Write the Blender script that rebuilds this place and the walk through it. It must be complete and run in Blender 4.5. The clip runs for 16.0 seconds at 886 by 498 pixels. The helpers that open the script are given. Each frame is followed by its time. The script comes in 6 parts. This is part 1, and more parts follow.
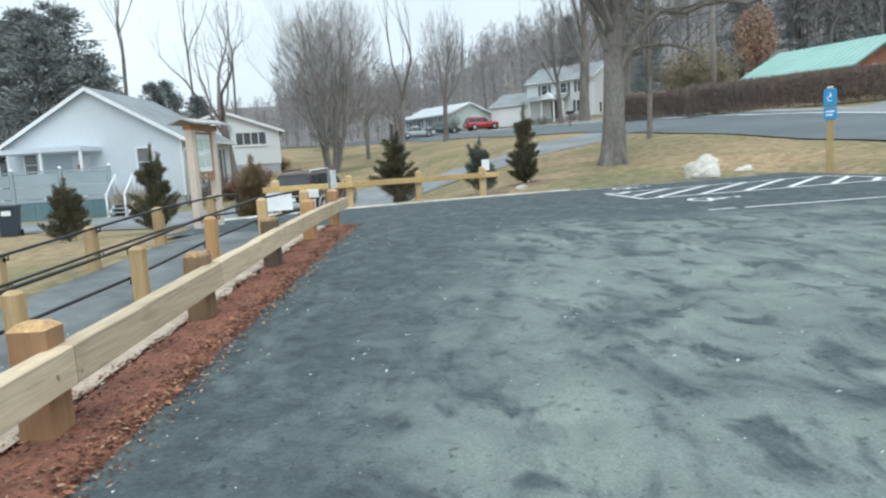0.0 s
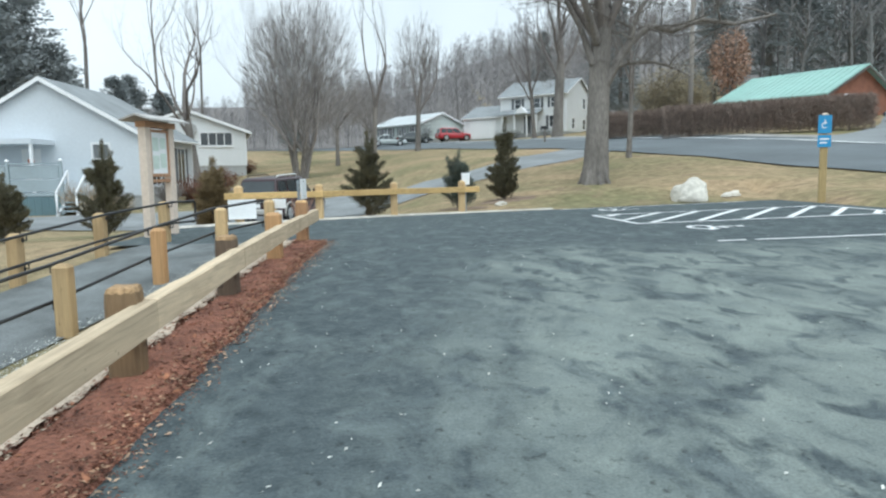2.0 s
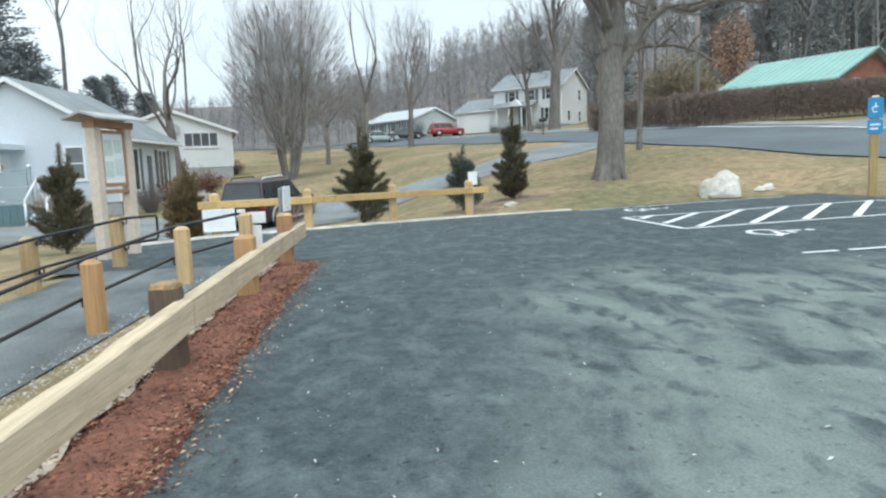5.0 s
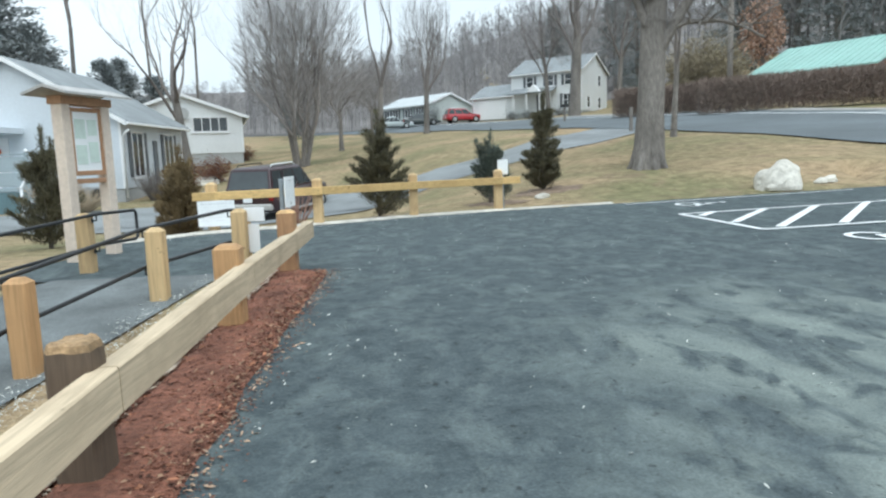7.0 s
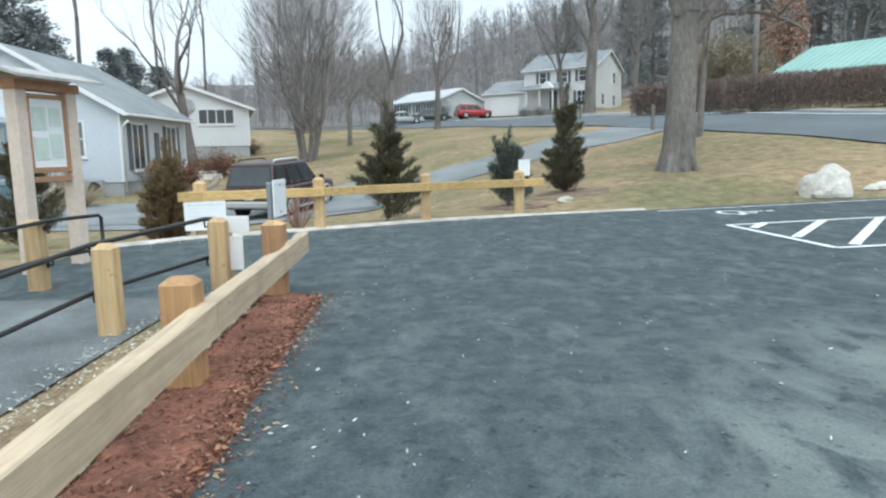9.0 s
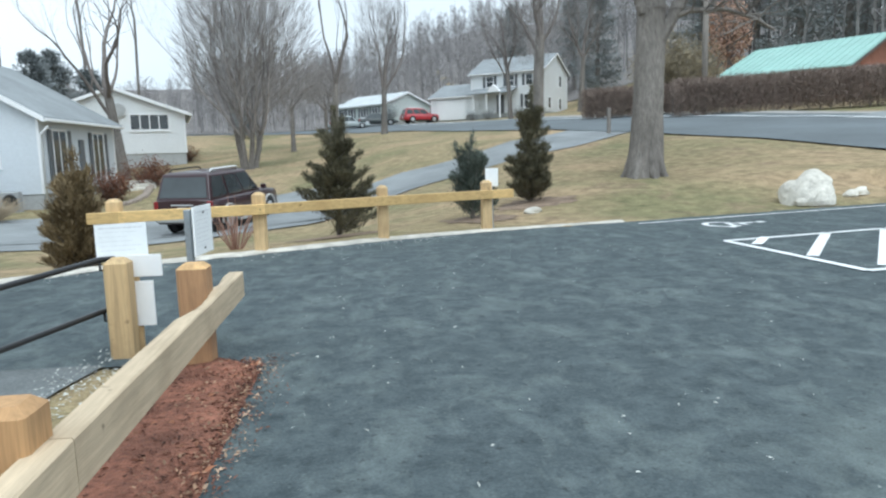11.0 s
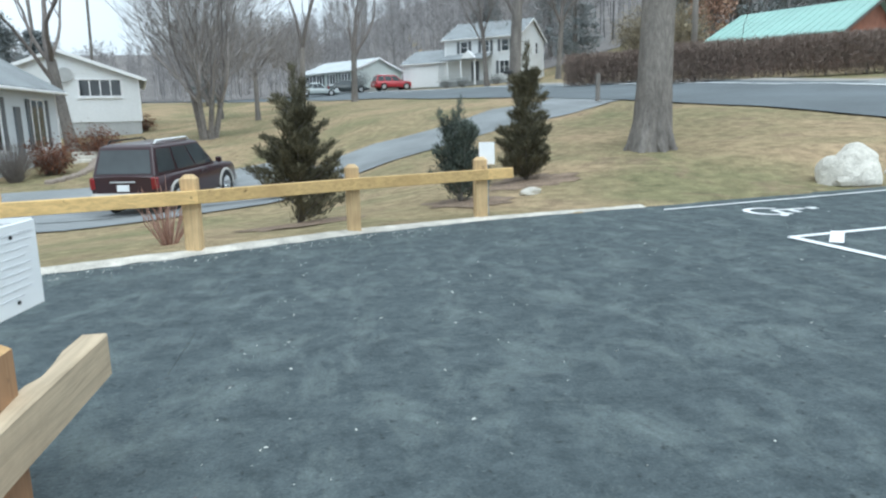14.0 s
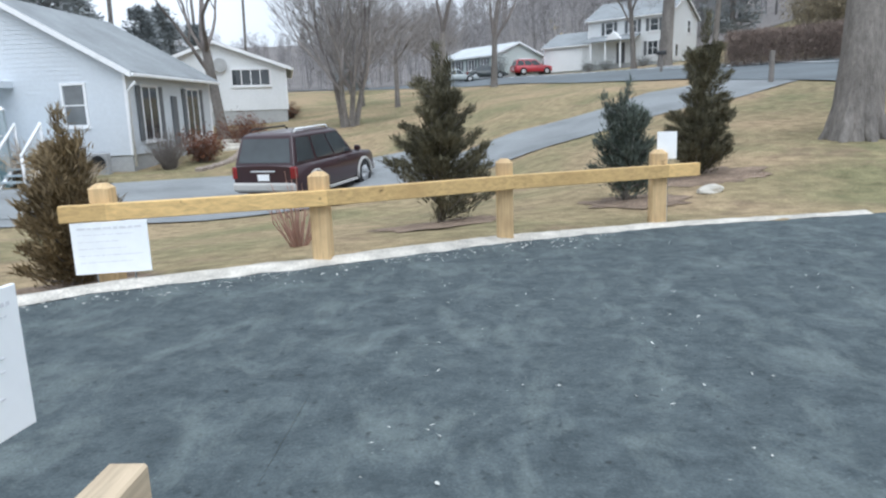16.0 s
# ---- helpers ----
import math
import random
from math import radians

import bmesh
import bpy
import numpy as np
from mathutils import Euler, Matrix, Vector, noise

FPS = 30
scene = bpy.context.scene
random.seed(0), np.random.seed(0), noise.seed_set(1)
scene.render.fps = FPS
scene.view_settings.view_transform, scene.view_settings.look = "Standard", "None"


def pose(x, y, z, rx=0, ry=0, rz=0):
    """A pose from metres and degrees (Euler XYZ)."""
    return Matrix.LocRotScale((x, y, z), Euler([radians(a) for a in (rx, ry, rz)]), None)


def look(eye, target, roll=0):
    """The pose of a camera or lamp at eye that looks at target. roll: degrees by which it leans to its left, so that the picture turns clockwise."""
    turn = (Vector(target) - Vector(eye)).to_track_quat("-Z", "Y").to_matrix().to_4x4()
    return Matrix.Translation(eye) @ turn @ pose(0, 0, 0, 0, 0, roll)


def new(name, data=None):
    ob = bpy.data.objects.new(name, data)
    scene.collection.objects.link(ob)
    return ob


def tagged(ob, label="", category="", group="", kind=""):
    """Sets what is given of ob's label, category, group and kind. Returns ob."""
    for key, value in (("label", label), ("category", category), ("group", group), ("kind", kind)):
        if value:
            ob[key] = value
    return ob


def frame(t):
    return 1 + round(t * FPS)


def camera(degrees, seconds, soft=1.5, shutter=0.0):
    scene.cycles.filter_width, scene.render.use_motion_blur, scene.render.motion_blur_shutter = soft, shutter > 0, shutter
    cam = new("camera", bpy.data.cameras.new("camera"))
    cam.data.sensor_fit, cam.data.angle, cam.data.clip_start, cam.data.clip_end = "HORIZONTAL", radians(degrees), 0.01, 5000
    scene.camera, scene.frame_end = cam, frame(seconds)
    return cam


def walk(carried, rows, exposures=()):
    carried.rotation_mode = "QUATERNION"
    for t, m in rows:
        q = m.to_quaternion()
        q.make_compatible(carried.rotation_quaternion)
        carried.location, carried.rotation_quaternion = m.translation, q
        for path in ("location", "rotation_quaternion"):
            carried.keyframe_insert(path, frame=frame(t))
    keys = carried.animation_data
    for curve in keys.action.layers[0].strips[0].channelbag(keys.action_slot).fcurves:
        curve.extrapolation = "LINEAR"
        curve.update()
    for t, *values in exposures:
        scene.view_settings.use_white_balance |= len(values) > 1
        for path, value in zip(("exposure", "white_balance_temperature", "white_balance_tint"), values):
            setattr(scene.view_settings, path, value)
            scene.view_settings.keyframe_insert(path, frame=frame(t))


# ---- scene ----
cam = camera(65.3, 16.0, 2.3)

PATH = [
    (0, (0.854, -5.98, 0.999), (0.849, -3.995, 0.752), -3.5),
    (0.5, (0.775, -5.717, 1.025), (0.758, -3.729, 0.805), -2.1),
    (1, (0.665, -5.442, 1.05), (0.847, -3.457, 0.886), -2.1),
    (1.5, (0.613, -5.113, 1.029), (0.732, -3.128, 0.812), -3.0),
    (2, (0.621, -4.782, 1.069), (0.718, -2.796, 0.846), -1.0),
    (2.5, (0.523, -4.405, 1.076), (0.677, -2.419, 0.896), -0.4),
    (3, (0.439, -4.108, 1.076), (0.642, -2.133, 0.835), -1.2),
    (3.5, (0.468, -3.746, 1.105), (0.602, -1.759, 0.911), -2.1),
    (4, (0.45, -3.428, 1.081), (0.641, -1.456, 0.809), -2.4),
    (4.5, (0.384, -3.125, 1.118), (0.679, -1.169, 0.82), -2.0),
    (5, (0.437, -2.756, 1.167), (0.553, -0.774, 0.93), -2.3),
    (5.2, (0.418, -2.626, 1.183), (0.478, -0.639, 0.964), -2.7),
    (7.3, (0.247, -0.808, 1.173), (0.339, 1.171, 0.898), -1.6),
    (7.5, (0.235, -0.675, 1.19), (0.37, 1.302, 0.92), -2.3),
    (8, (0.239, -0.337, 1.159), (0.316, 1.64, 0.869), -3.6),
    (8.2, (0.231, -0.224, 1.171), (0.295, 1.755, 0.892), -1.3),
    (10.3, (0.16, 1.25, 1.248), (0.213, 3.228, 0.956), -1.1),
    (10.5, (0.126, 1.398, 1.251), (0.226, 3.378, 0.98), -0.9),
    (11, (0.049, 1.729, 1.293), (0.259, 3.699, 1.018), -1.6),
    (11.5, (0.075, 2.116, 1.307), (0.144, 4.101, 1.073), -3.5),
    (12, (0.052, 2.42, 1.285), (0.178, 4.4, 1.04), -1.8),
    (12.5, (0.016, 2.786, 1.315), (0.224, 4.756, 1.041), -3.0),
    (13, (0.03, 3.131, 1.292), (0.145, 5.101, 0.969), -3.8),
    (13.5, (0.097, 3.486, 1.31), (0.222, 5.449, 0.947), -3.1),
    (14, (0.118, 3.871, 1.316), (0.404, 5.817, 0.952), -1.5),
    (14.5, (0.135, 4.269, 1.301), (0.369, 6.218, 0.917), -1.7),
    (15, (0.15, 4.568, 1.362), (0.17, 6.539, 1.022), -1.8),
    (15.5, (0.021, 4.964, 1.321), (-0.07, 6.933, 0.981), -1.7),
    (16, (-0.034, 5.268, 1.326), (-0.13, 7.227, 0.935), -2.0),
]
walk(cam, [(t, look(eye, target, roll)) for t, eye, target, roll in PATH], ((0, 0.56, 5820, 1), (5, 0.62, 5820, 1), (10.3, 0.65, 5720, 2), (14, 0.68, 5640, 1), (16, 0.68, 5720, 8)))

# ---- world, sun, exposure ----
world = bpy.data.worlds.new("overcast_sky")
scene.world = world
world.use_nodes = True
wn, wl = world.node_tree.nodes, world.node_tree.links
wn.clear()
w_out = wn.new("ShaderNodeOutputWorld")
w_bg = wn.new("ShaderNodeBackground")
w_sky = wn.new("ShaderNodeTexSky")
w_sky.sky_type, w_sky.sun_disc = "NISHITA", False
w_sky.sun_elevation, w_sky.sun_rotation = radians(50), radians(160)
w_sky.air_density, w_sky.dust_density = 1.0, 3.0
w_tc, w_no, w_ra = wn.new("ShaderNodeTexCoord"), wn.new("ShaderNodeTexNoise"), wn.new("ShaderNodeValToRGB")
w_no.inputs["Scale"].default_value, w_no.inputs["Detail"].default_value = 2.2, 6
w_ra.color_ramp.elements[0].position, w_ra.color_ramp.elements[0].color = 0.3, (5.95, 6.15, 6.35, 1)
w_ra.color_ramp.elements[1].position, w_ra.color_ramp.elements[1].color = 0.7, (7.9, 8.0, 8.1, 1)
w_mix = wn.new("ShaderNodeMix")
w_mix.data_type, w_mix.inputs[0].default_value = "RGBA", 0.96
wl.new(w_tc.outputs["Generated"], w_no.inputs["Vector"])
wl.new(w_no.outputs["Fac"], w_ra.inputs["Fac"])
wl.new(w_sky.outputs["Color"], w_mix.inputs[6])
wl.new(w_ra.outputs["Color"], w_mix.inputs[7])
wl.new(w_mix.outputs[2], w_bg.inputs["Color"])
w_bg.inputs["Strength"].default_value = 0.1
wl.new(w_bg.outputs["Background"], w_out.inputs["Surface"])

sun_data = bpy.data.lights.new("sun", "SUN")
sun_data.energy, sun_data.angle, sun_data.color = 1.5, radians(60), (1.0, 0.98, 0.96)
sun = new("sun", sun_data)
sun.matrix_world = look((8, -15, 40), (0, 5, 0))

# ---- materials ----
def nodes_of(name):
    m = bpy.data.materials.new(name)
    m.use_nodes = True
    n = m.node_tree.nodes
    return m, n, m.node_tree.links, n["Principled BSDF"]


def noise_ramp(n, l, vec, scale, detail, stops, rough=0.6, distortion=0.0):
    """Noise turned into a colour by a ramp of (place, colour) stops."""
    t, r = n.new("ShaderNodeTexNoise"), n.new("ShaderNodeValToRGB")
    t.inputs["Scale"].default_value, t.inputs["Detail"].default_value = scale, detail
    t.inputs["Roughness"].default_value, t.inputs["Distortion"].default_value = rough, distortion
    l.new(vec, t.inputs["Vector"])
    l.new(t.outputs["Fac"], r.inputs["Fac"])
    e = r.color_ramp.elements
    while len(e) < len(stops):
        e.new(0.5)
    for k, (p, c) in enumerate(stops):
        e[k].position = p
        e[k].color = (*c, 1) if len(c) == 3 else c
    return r.outputs["Color"]


def mixed(n, l, fac, a, b, mode="MIX"):
    m = n.new("ShaderNodeMix")
    m.data_type, m.blend_type = "RGBA", mode
    for sock, v in ((m.inputs[0], fac), (m.inputs[6], a), (m.inputs[7], b)):
        if isinstance(v, (int, float)):
            sock.default_value = v
        elif isinstance(v, tuple):
            sock.default_value = (*v, 1)
        else:
            l.new(v, sock)
    return m.outputs[2]


def place_vec(n, l, local=False, stretch=(1, 1, 1)):
    if local:
        v = n.new("ShaderNodeTexCoord").outputs["Object"]
    else:
        v = n.new("ShaderNodeNewGeometry").outputs["Position"]
    mp = n.new("ShaderNodeMapping")
    mp.inputs["Scale"].default_value = stretch
    l.new(v, mp.inputs["Vector"])
    return mp.outputs["Vector"]


def bumped(n, l, b, vec, scale, strength, dist=0.01, detail=6):
    t, u = n.new("ShaderNodeTexNoise"), n.new("ShaderNodeBump")
    t.inputs["Scale"].default_value, t.inputs["Detail"].default_value = scale, detail
    u.inputs["Strength"].default_value, u.inputs["Distance"].default_value = strength, dist
    l.new(vec, t.inputs["Vector"])
    l.new(t.outputs["Fac"], u.inputs["Height"])
    l.new(u.outputs["Normal"], b.inputs["Normal"])


def dim(c, k):
    return tuple(v * k for v in c)


def surface(name, c, rough=0.8, vary=0.25, coarse=0.6, fine=12.0, bump=0.2, metal=0.0, local=False, stretch=(1, 1, 1), per_object=0.0, per_island=0.0, dist=0.01):
    """Paint, siding, bark and the like: one hue with wear at two scales."""
    m, n, l, b = nodes_of(name)
    v = place_vec(n, l, local, stretch)
    big = noise_ramp(n, l, v, coarse, 5, ((0.3, dim(c, 1 - vary)), (0.7, dim(c, 1 + vary))))
    small = noise_ramp(n, l, v, fine, 8, ((0.3, (1 - vary,) * 3), (0.7, (1 + vary * 0.6,) * 3)))
    col = mixed(n, l, 1.0, big, small, "MULTIPLY")
    for amount, sock in ((per_object, "Object Info"), (per_island, "Geometry")):
        if amount:
            if sock == "Object Info":
                src = n.new("ShaderNodeObjectInfo").outputs["Random"]
            else:
                src = n.new("ShaderNodeNewGeometry").outputs["Random Per Island"]
            r = n.new("ShaderNodeMapRange")
            r.inputs["To Min"].default_value, r.inputs["To Max"].default_value = 1 - amount, 1 + amount
            l.new(src, r.inputs["Value"])
            col = mixed(n, l, 1.0, col, r.outputs["Result"], "MULTIPLY")
    l.new(col, b.inputs["Base Color"])
    b.inputs["Roughness"].default_value, b.inputs["Metallic"].default_value = rough, metal
    if bump:
        bumped(n, l, b, v, fine * 2, bump, dist)
    return m


def asphalt_material():
    """Dark lot surface, bare beside the fence and under a trodden cover of pale sand farther out."""
    m, n, l, b = nodes_of("lot_asphalt")
    v = place_vec(n, l)

    def math_node(op, a, c, d=0.0):
        k = n.new("ShaderNodeMath")
        k.operation = op
        for sock, val in zip(k.inputs, (a, c, d)):
            if isinstance(val, (int, float)):
                sock.default_value = val
            else:
                l.new(val, sock)
        return k.outputs[0]

    def ranged(val, lo, hi):
        r = n.new("ShaderNodeMapRange")
        r.interpolation_type = "SMOOTHSTEP"
        r.inputs["From Min"].default_value, r.inputs["From Max"].default_value = lo, hi
        l.new(val, r.inputs["Value"])
        return r.outputs["Result"]

    grit = noise_ramp(n, l, v, 70, 4, ((0.3, (0.74,) * 3), (0.7, (1.24,) * 3)), 0.7)
    base = noise_ramp(n, l, v, 5.5, 10, ((0.32, (0.034, 0.046, 0.052)), (0.68, (0.102, 0.125, 0.132))), 0.78, 0.2)
    # how far the sand reaches: out from the fence, and not as far as the painted bays
    sx = n.new("ShaderNodeSeparateXYZ")
    l.new(n.new("ShaderNodeNewGeometry").outputs["Position"], sx.inputs[0])
    wob = n.new("ShaderNodeTexNoise")
    wob.inputs["Scale"].default_value, wob.inputs["Detail"].default_value = 0.8, 5
    l.new(v, wob.inputs["Vector"])
    out = math_node("MULTIPLY_ADD", wob.outputs["Fac"], 2.2, sx.outputs["X"])
    out = math_node("MULTIPLY_ADD", sx.outputs["Y"], -0.16, out)
    along = math_node("MULTIPLY_ADD", wob.outputs["Fac"], 2.6, sx.outputs["Y"])
    reach = math_node("MULTIPLY", ranged(out, 1.2, 2.9), ranged(along, 6.8, 4.4))
    # the cover is broken by scuffs drawn out along the lot and by smaller prints
    scuff = noise_ramp(n, l, place_vec(n, l, stretch=(1.0, 0.5, 1)), 1.7, 6, ((0.38, (0.02,) * 3), (0.49, (0.62,) * 3), (0.62, (1,) * 3)), 0.6, 0.6)
    prints = noise_ramp(n, l, place_vec(n, l, stretch=(1.15, 0.7, 1)), 3.1, 4, ((0.37, (0.06,) * 3), (0.47, (1,) * 3)), 0.52, 0.6)
    cover = mixed(n, l, 1.0, mixed(n, l, 1.0, scuff, prints, "MULTIPLY"), reach, "MULTIPLY")
    dust_c = noise_ramp(n, l, v, 2.4, 6, ((0.3, (0.160, 0.188, 0.178)), (0.7, (0.235, 0.268, 0.246))), 0.6)
    col = mixed(n, l, cover, base, dust_c)
    # thin pale smears on the bare part
    smear = noise_ramp(n, l, place_vec(n, l, stretch=(1.0, 0.6, 1)), 2.8, 9, ((0.49, (0, 0, 0)), (0.68, (0.52,) * 3)), 0.70, 0.5)
    col = mixed(n, l, smear, col, (0.19, 0.222, 0.215))
    flecks = noise_ramp(n, l, v, 24, 6, ((0.60, (0, 0, 0)), (0.70, (0.55,) * 3)), 0.75)
    col = mixed(n, l, flecks, col, (0.20, 0.235, 0.235))
    pits = noise_ramp(n, l, v, 15, 4, ((0.30, (0.45,) * 3), (0.40, (1,) * 3)), 0.65)
    col = mixed(n, l, 1.0, mixed(n, l, 1.0, col, pits, "MULTIPLY"), grit, "MULTIPLY")
    l.new(col, b.inputs["Base Color"])
    b.inputs["Roughness"].default_value = 0.88
    b.inputs["Specular IOR Level"].default_value = 0.3
    bumped(n, l, b, v, 45, 0.8, 0.014, 8)
    return m


def wood_material(name, c, dark, local_axis="z"):
    """Sawn timber: grain drawn out along one axis, knots and damp stains."""
    m, n, l, b = nodes_of(name)
    st = {"x": (0.8, 14, 14), "y": (14, 0.8, 14), "z": (14, 14, 0.8)}[local_axis]
    v = place_vec(n, l, False, st)
    grain = noise_ramp(n, l, v, 2.2, 9, ((0.3, dim(c, 0.72)), (0.52, c), (0.75, dim(c, 1.2))), 0.6, 0.8)
    v2 = place_vec(n, l)
    stain = noise_ramp(n, l, v2, 2.1, 6, ((0.50, (0, 0, 0)), (0.72, (0.75, 0.75, 0.75))))
    col = mixed(n, l, stain, grain, dark)
    knot = noise_ramp(n, l, v2, 9, 2, ((0.70, (0, 0, 0)), (0.755, (1, 1, 1))))
    col = mixed(n, l, knot, col, dim(dark, 0.55))
    ob = n.new("ShaderNodeObjectInfo")
    r = n.new("ShaderNodeMapRange")
    r.inputs["To Min"].default_value, r.inputs["To Max"].default_value = 0.82, 1.15
    l.new(ob.outputs["Random"], r.inputs["Value"])
    col = mixed(n, l, 1.0, col, r.outputs["Result"], "MULTIPLY")
    l.new(col, b.inputs["Base Color"])
    b.inputs["Roughness"].default_value = 0.75
    bumped(n, l, b, v, 6, 0.35, 0.006)
    return m


def grass_material(name, straw, green, bias):
    m, n, l, b = nodes_of(name)
    v = place_vec(n, l)
    patch = noise_ramp(n, l, v, 0.22, 7, ((bias - 0.12, straw), (bias + 0.16, green)), 0.6, 0.6)
    earth = noise_ramp(n, l, v, 0.9, 8, ((0.56, (0, 0, 0)), (0.68, (0.75, 0.75, 0.75))), 0.65, 0.5)
    patch = mixed(n, l, earth, patch, (0.23, 0.17, 0.115))
    blades = noise_ramp(n, l, v, 30, 6, ((0.25, (0.55,) * 3), (0.75, (1.4,) * 3)), 0.7)
    mid = noise_ramp(n, l, v, 3.5, 8, ((0.32, (0.68,) * 3), (0.68, (1.28,) * 3)))
    col = mixed(n, l, 1.0, mixed(n, l, 1.0, patch, blades, "MULTIPLY"), mid, "MULTIPLY")
    l.new(col, b.inputs["Base Color"])
    b.inputs["Roughness"].default_value = 0.95
    b.inputs["Specular IOR Level"].default_value = 0.15
    bumped(n, l, b, v, 25, 0.8, 0.03)
    return m


ASPHALT = asphalt_material()
ROAD = surface("road_asphalt", (0.118, 0.136, 0.146), 0.8, 0.2, 0.3, 40, 0.3)
DRIVE = surface("driveway_asphalt", (0.225, 0.238, 0.242), 0.85, 0.25, 0.5, 40, 0.3)
RAMP = surface("gravel_path", (0.165, 0.18, 0.182), 0.9, 0.35, 1.5, 60, 0.6)
GRASS = grass_material("winter_lawn", (0.365, 0.272, 0.168), (0.20, 0.185, 0.10), 0.475)
STONE_EDGE = surface("crushed_stone", (0.56, 0.53, 0.47), 0.9, 0.35, 3, 45, 0.8)
NEW_WOOD = wood_material("new_treated_timber", (0.53, 0.38, 0.20), (0.33, 0.22, 0.11))
FENCE_RAIL = wood_material("barrier_rail_timber", (0.60, 0.41, 0.17), (0.46, 0.30, 0.12), "x")
RAIL_WOOD = wood_material("pale_guardrail_timber", (0.60, 0.48, 0.33), (0.42, 0.325, 0.215), "y")
OLD_POST = wood_material("weathered_post_timber", (0.105, 0.074, 0.05), (0.055, 0.041, 0.031))
MID_POST = wood_material("tanned_post_timber", (0.25, 0.165, 0.088), (0.125, 0.085, 0.052))
OLD_TOP = surface("weathered_end_grain", (0.34, 0.225, 0.12), 0.9, 0.4, 8, 40, 0.6)
ORANGE_POST = wood_material("orange_post_timber", (0.47, 0.28, 0.13), (0.30, 0.18, 0.09))
BROWN_POST = wood_material("brown_post_timber", (0.37, 0.215, 0.11), (0.22, 0.13, 0.075))
POST_TOP = surface("sawn_end_grain", (0.56, 0.36, 0.17), 0.85, 0.3, 6, 40, 0.4)
BLACK_STEEL = surface("black_powder_coat", (0.018, 0.019, 0.021), 0.4, 0.2, 2, 30, 0.1)
GALV = surface("galvanised_steel", (0.34, 0.38, 0.41), 0.45, 0.2, 2, 20, 0.1, 0.6)
WHITE_SIGN = surface("white_sign_sheet", (0.83, 0.85, 0.86), 0.45, 0.03, 2, 12, 0.05)
SIGN_TEXT = surface("grey_sign_text", (0.64, 0.65, 0.67), 0.6, 0.1)
PAINT = surface("white_line_paint", (0.78, 0.80, 0.80), 0.7, 0.14, 2.5, 50, 0.3)
MULCH = surface("red_mulch", (0.188, 0.080, 0.051), 0.95, 0.4, 3, 30, 1.0, 0, False, (1, 1, 1), 0, 0.65, 0.03)
CHIP = surface("pale_wood_chip", (0.40, 0.28, 0.19), 0.9, 0.2, 3, 30, 0.2, 0, False, (1, 1, 1), 0, 0.35)
BRIGHT_CHIP = surface("pale_grit", (0.55, 0.56, 0.52), 0.9, 0.2, 3, 30, 0.2, 0, False, (1, 1, 1), 0, 0.3)
BARK = surface("grey_bark", (0.205, 0.188, 0.172), 0.95, 0.35, 1.2, 14, 1.0, 0, False, (1, 1, 0.35), 0, 0, 0.04)
TWIG = surface("grey_brown_twigs", (0.20, 0.178, 0.165), 0.95, 0.25, 0.4, 6, 0)
VINYL_GREY = surface("pale_grey_vinyl", (0.62, 0.66, 0.70), 0.55, 0.05, 0.3, 8, 0.05)
VINYL_WHITE = surface("white_vinyl", (0.74, 0.76, 0.77), 0.55, 0.05, 0.3, 8, 0.05)
TRIM_WHITE = surface("white_trim", (0.80, 0.81, 0.82), 0.5, 0.04, 0.5, 8, 0.05)
SHINGLE = surface("grey_shingles", (0.27, 0.29, 0.30), 0.9, 0.18, 0.6, 10, 0.4, 0, False, (1, 1, 1), 0, 0.16)
GREEN_ROOF = surface("teal_metal_roof", (0.31, 0.49, 0.44), 0.5, 0.1, 0.4, 6, 0.1)
BRICK_RED = surface("red_brick", (0.25, 0.105, 0.065), 0.9, 0.25, 1, 16, 0.3, 0, False, (1, 1, 1), 0.2, 0.2)
CONCRETE = surface("foundation_concrete", (0.40, 0.41, 0.41), 0.9, 0.12, 0.8, 14, 0.3)
DECK_GREY = surface("pale_grey_deck_paint", (0.34, 0.40, 0.43), 0.7, 0.1, 0.6, 12, 0.1)
SKIRT_TEAL = surface("slate_blue_skirting", (0.12, 0.19, 0.215), 0.75, 0.12, 0.6, 12, 0.1)
CEDAR = surface("cedar_frame", (0.40, 0.23, 0.13), 0.8, 0.2, 1, 20, 0.2)
PALE_POST = surface("pale_pinkish_post", (0.66, 0.56, 0.47), 0.8, 0.12, 1, 20, 0.2)


def glass_material(name, c, rough=0.06):
    m, n, l, b = nodes_of(name)
    v = place_vec(n, l)
    l.new(noise_ramp(n, l, v, 0.8, 3, ((0.3, dim(c, 0.7)), (0.7, dim(c, 1.3)))), b.inputs["Base Color"])
    b.inputs["Roughness"].default_value = rough
    b.inputs["Coat Weight"].default_value = 0.4
    return m


WINDOW = glass_material("dark_window_glass", (0.045, 0.052, 0.058))


# ---- mesh helpers ----
def part(name, bm, material, parent=None, label="", smooth=False):
    """Link a bmesh as one mesh object, under a thing where parent is given."""
    me = bpy.data.meshes.new(name)
    bm.to_mesh(me)
    bm.free()
    for mt in (material if isinstance(material, (list, tuple)) else [material]):
        me.materials.append(mt)
    if smooth:
        me.shade_smooth()
    ob = new(name, me)
    if parent is not None:
        ob.parent = parent
    return tagged(ob, label) if label else ob


def thing(name, x, y, z, label, category, rz=0, group="", kind=""):
    ob = new(name)
    ob.matrix_basis = pose(x, y, z, 0, 0, rz)
    return tagged(ob, label, category, group, kind)


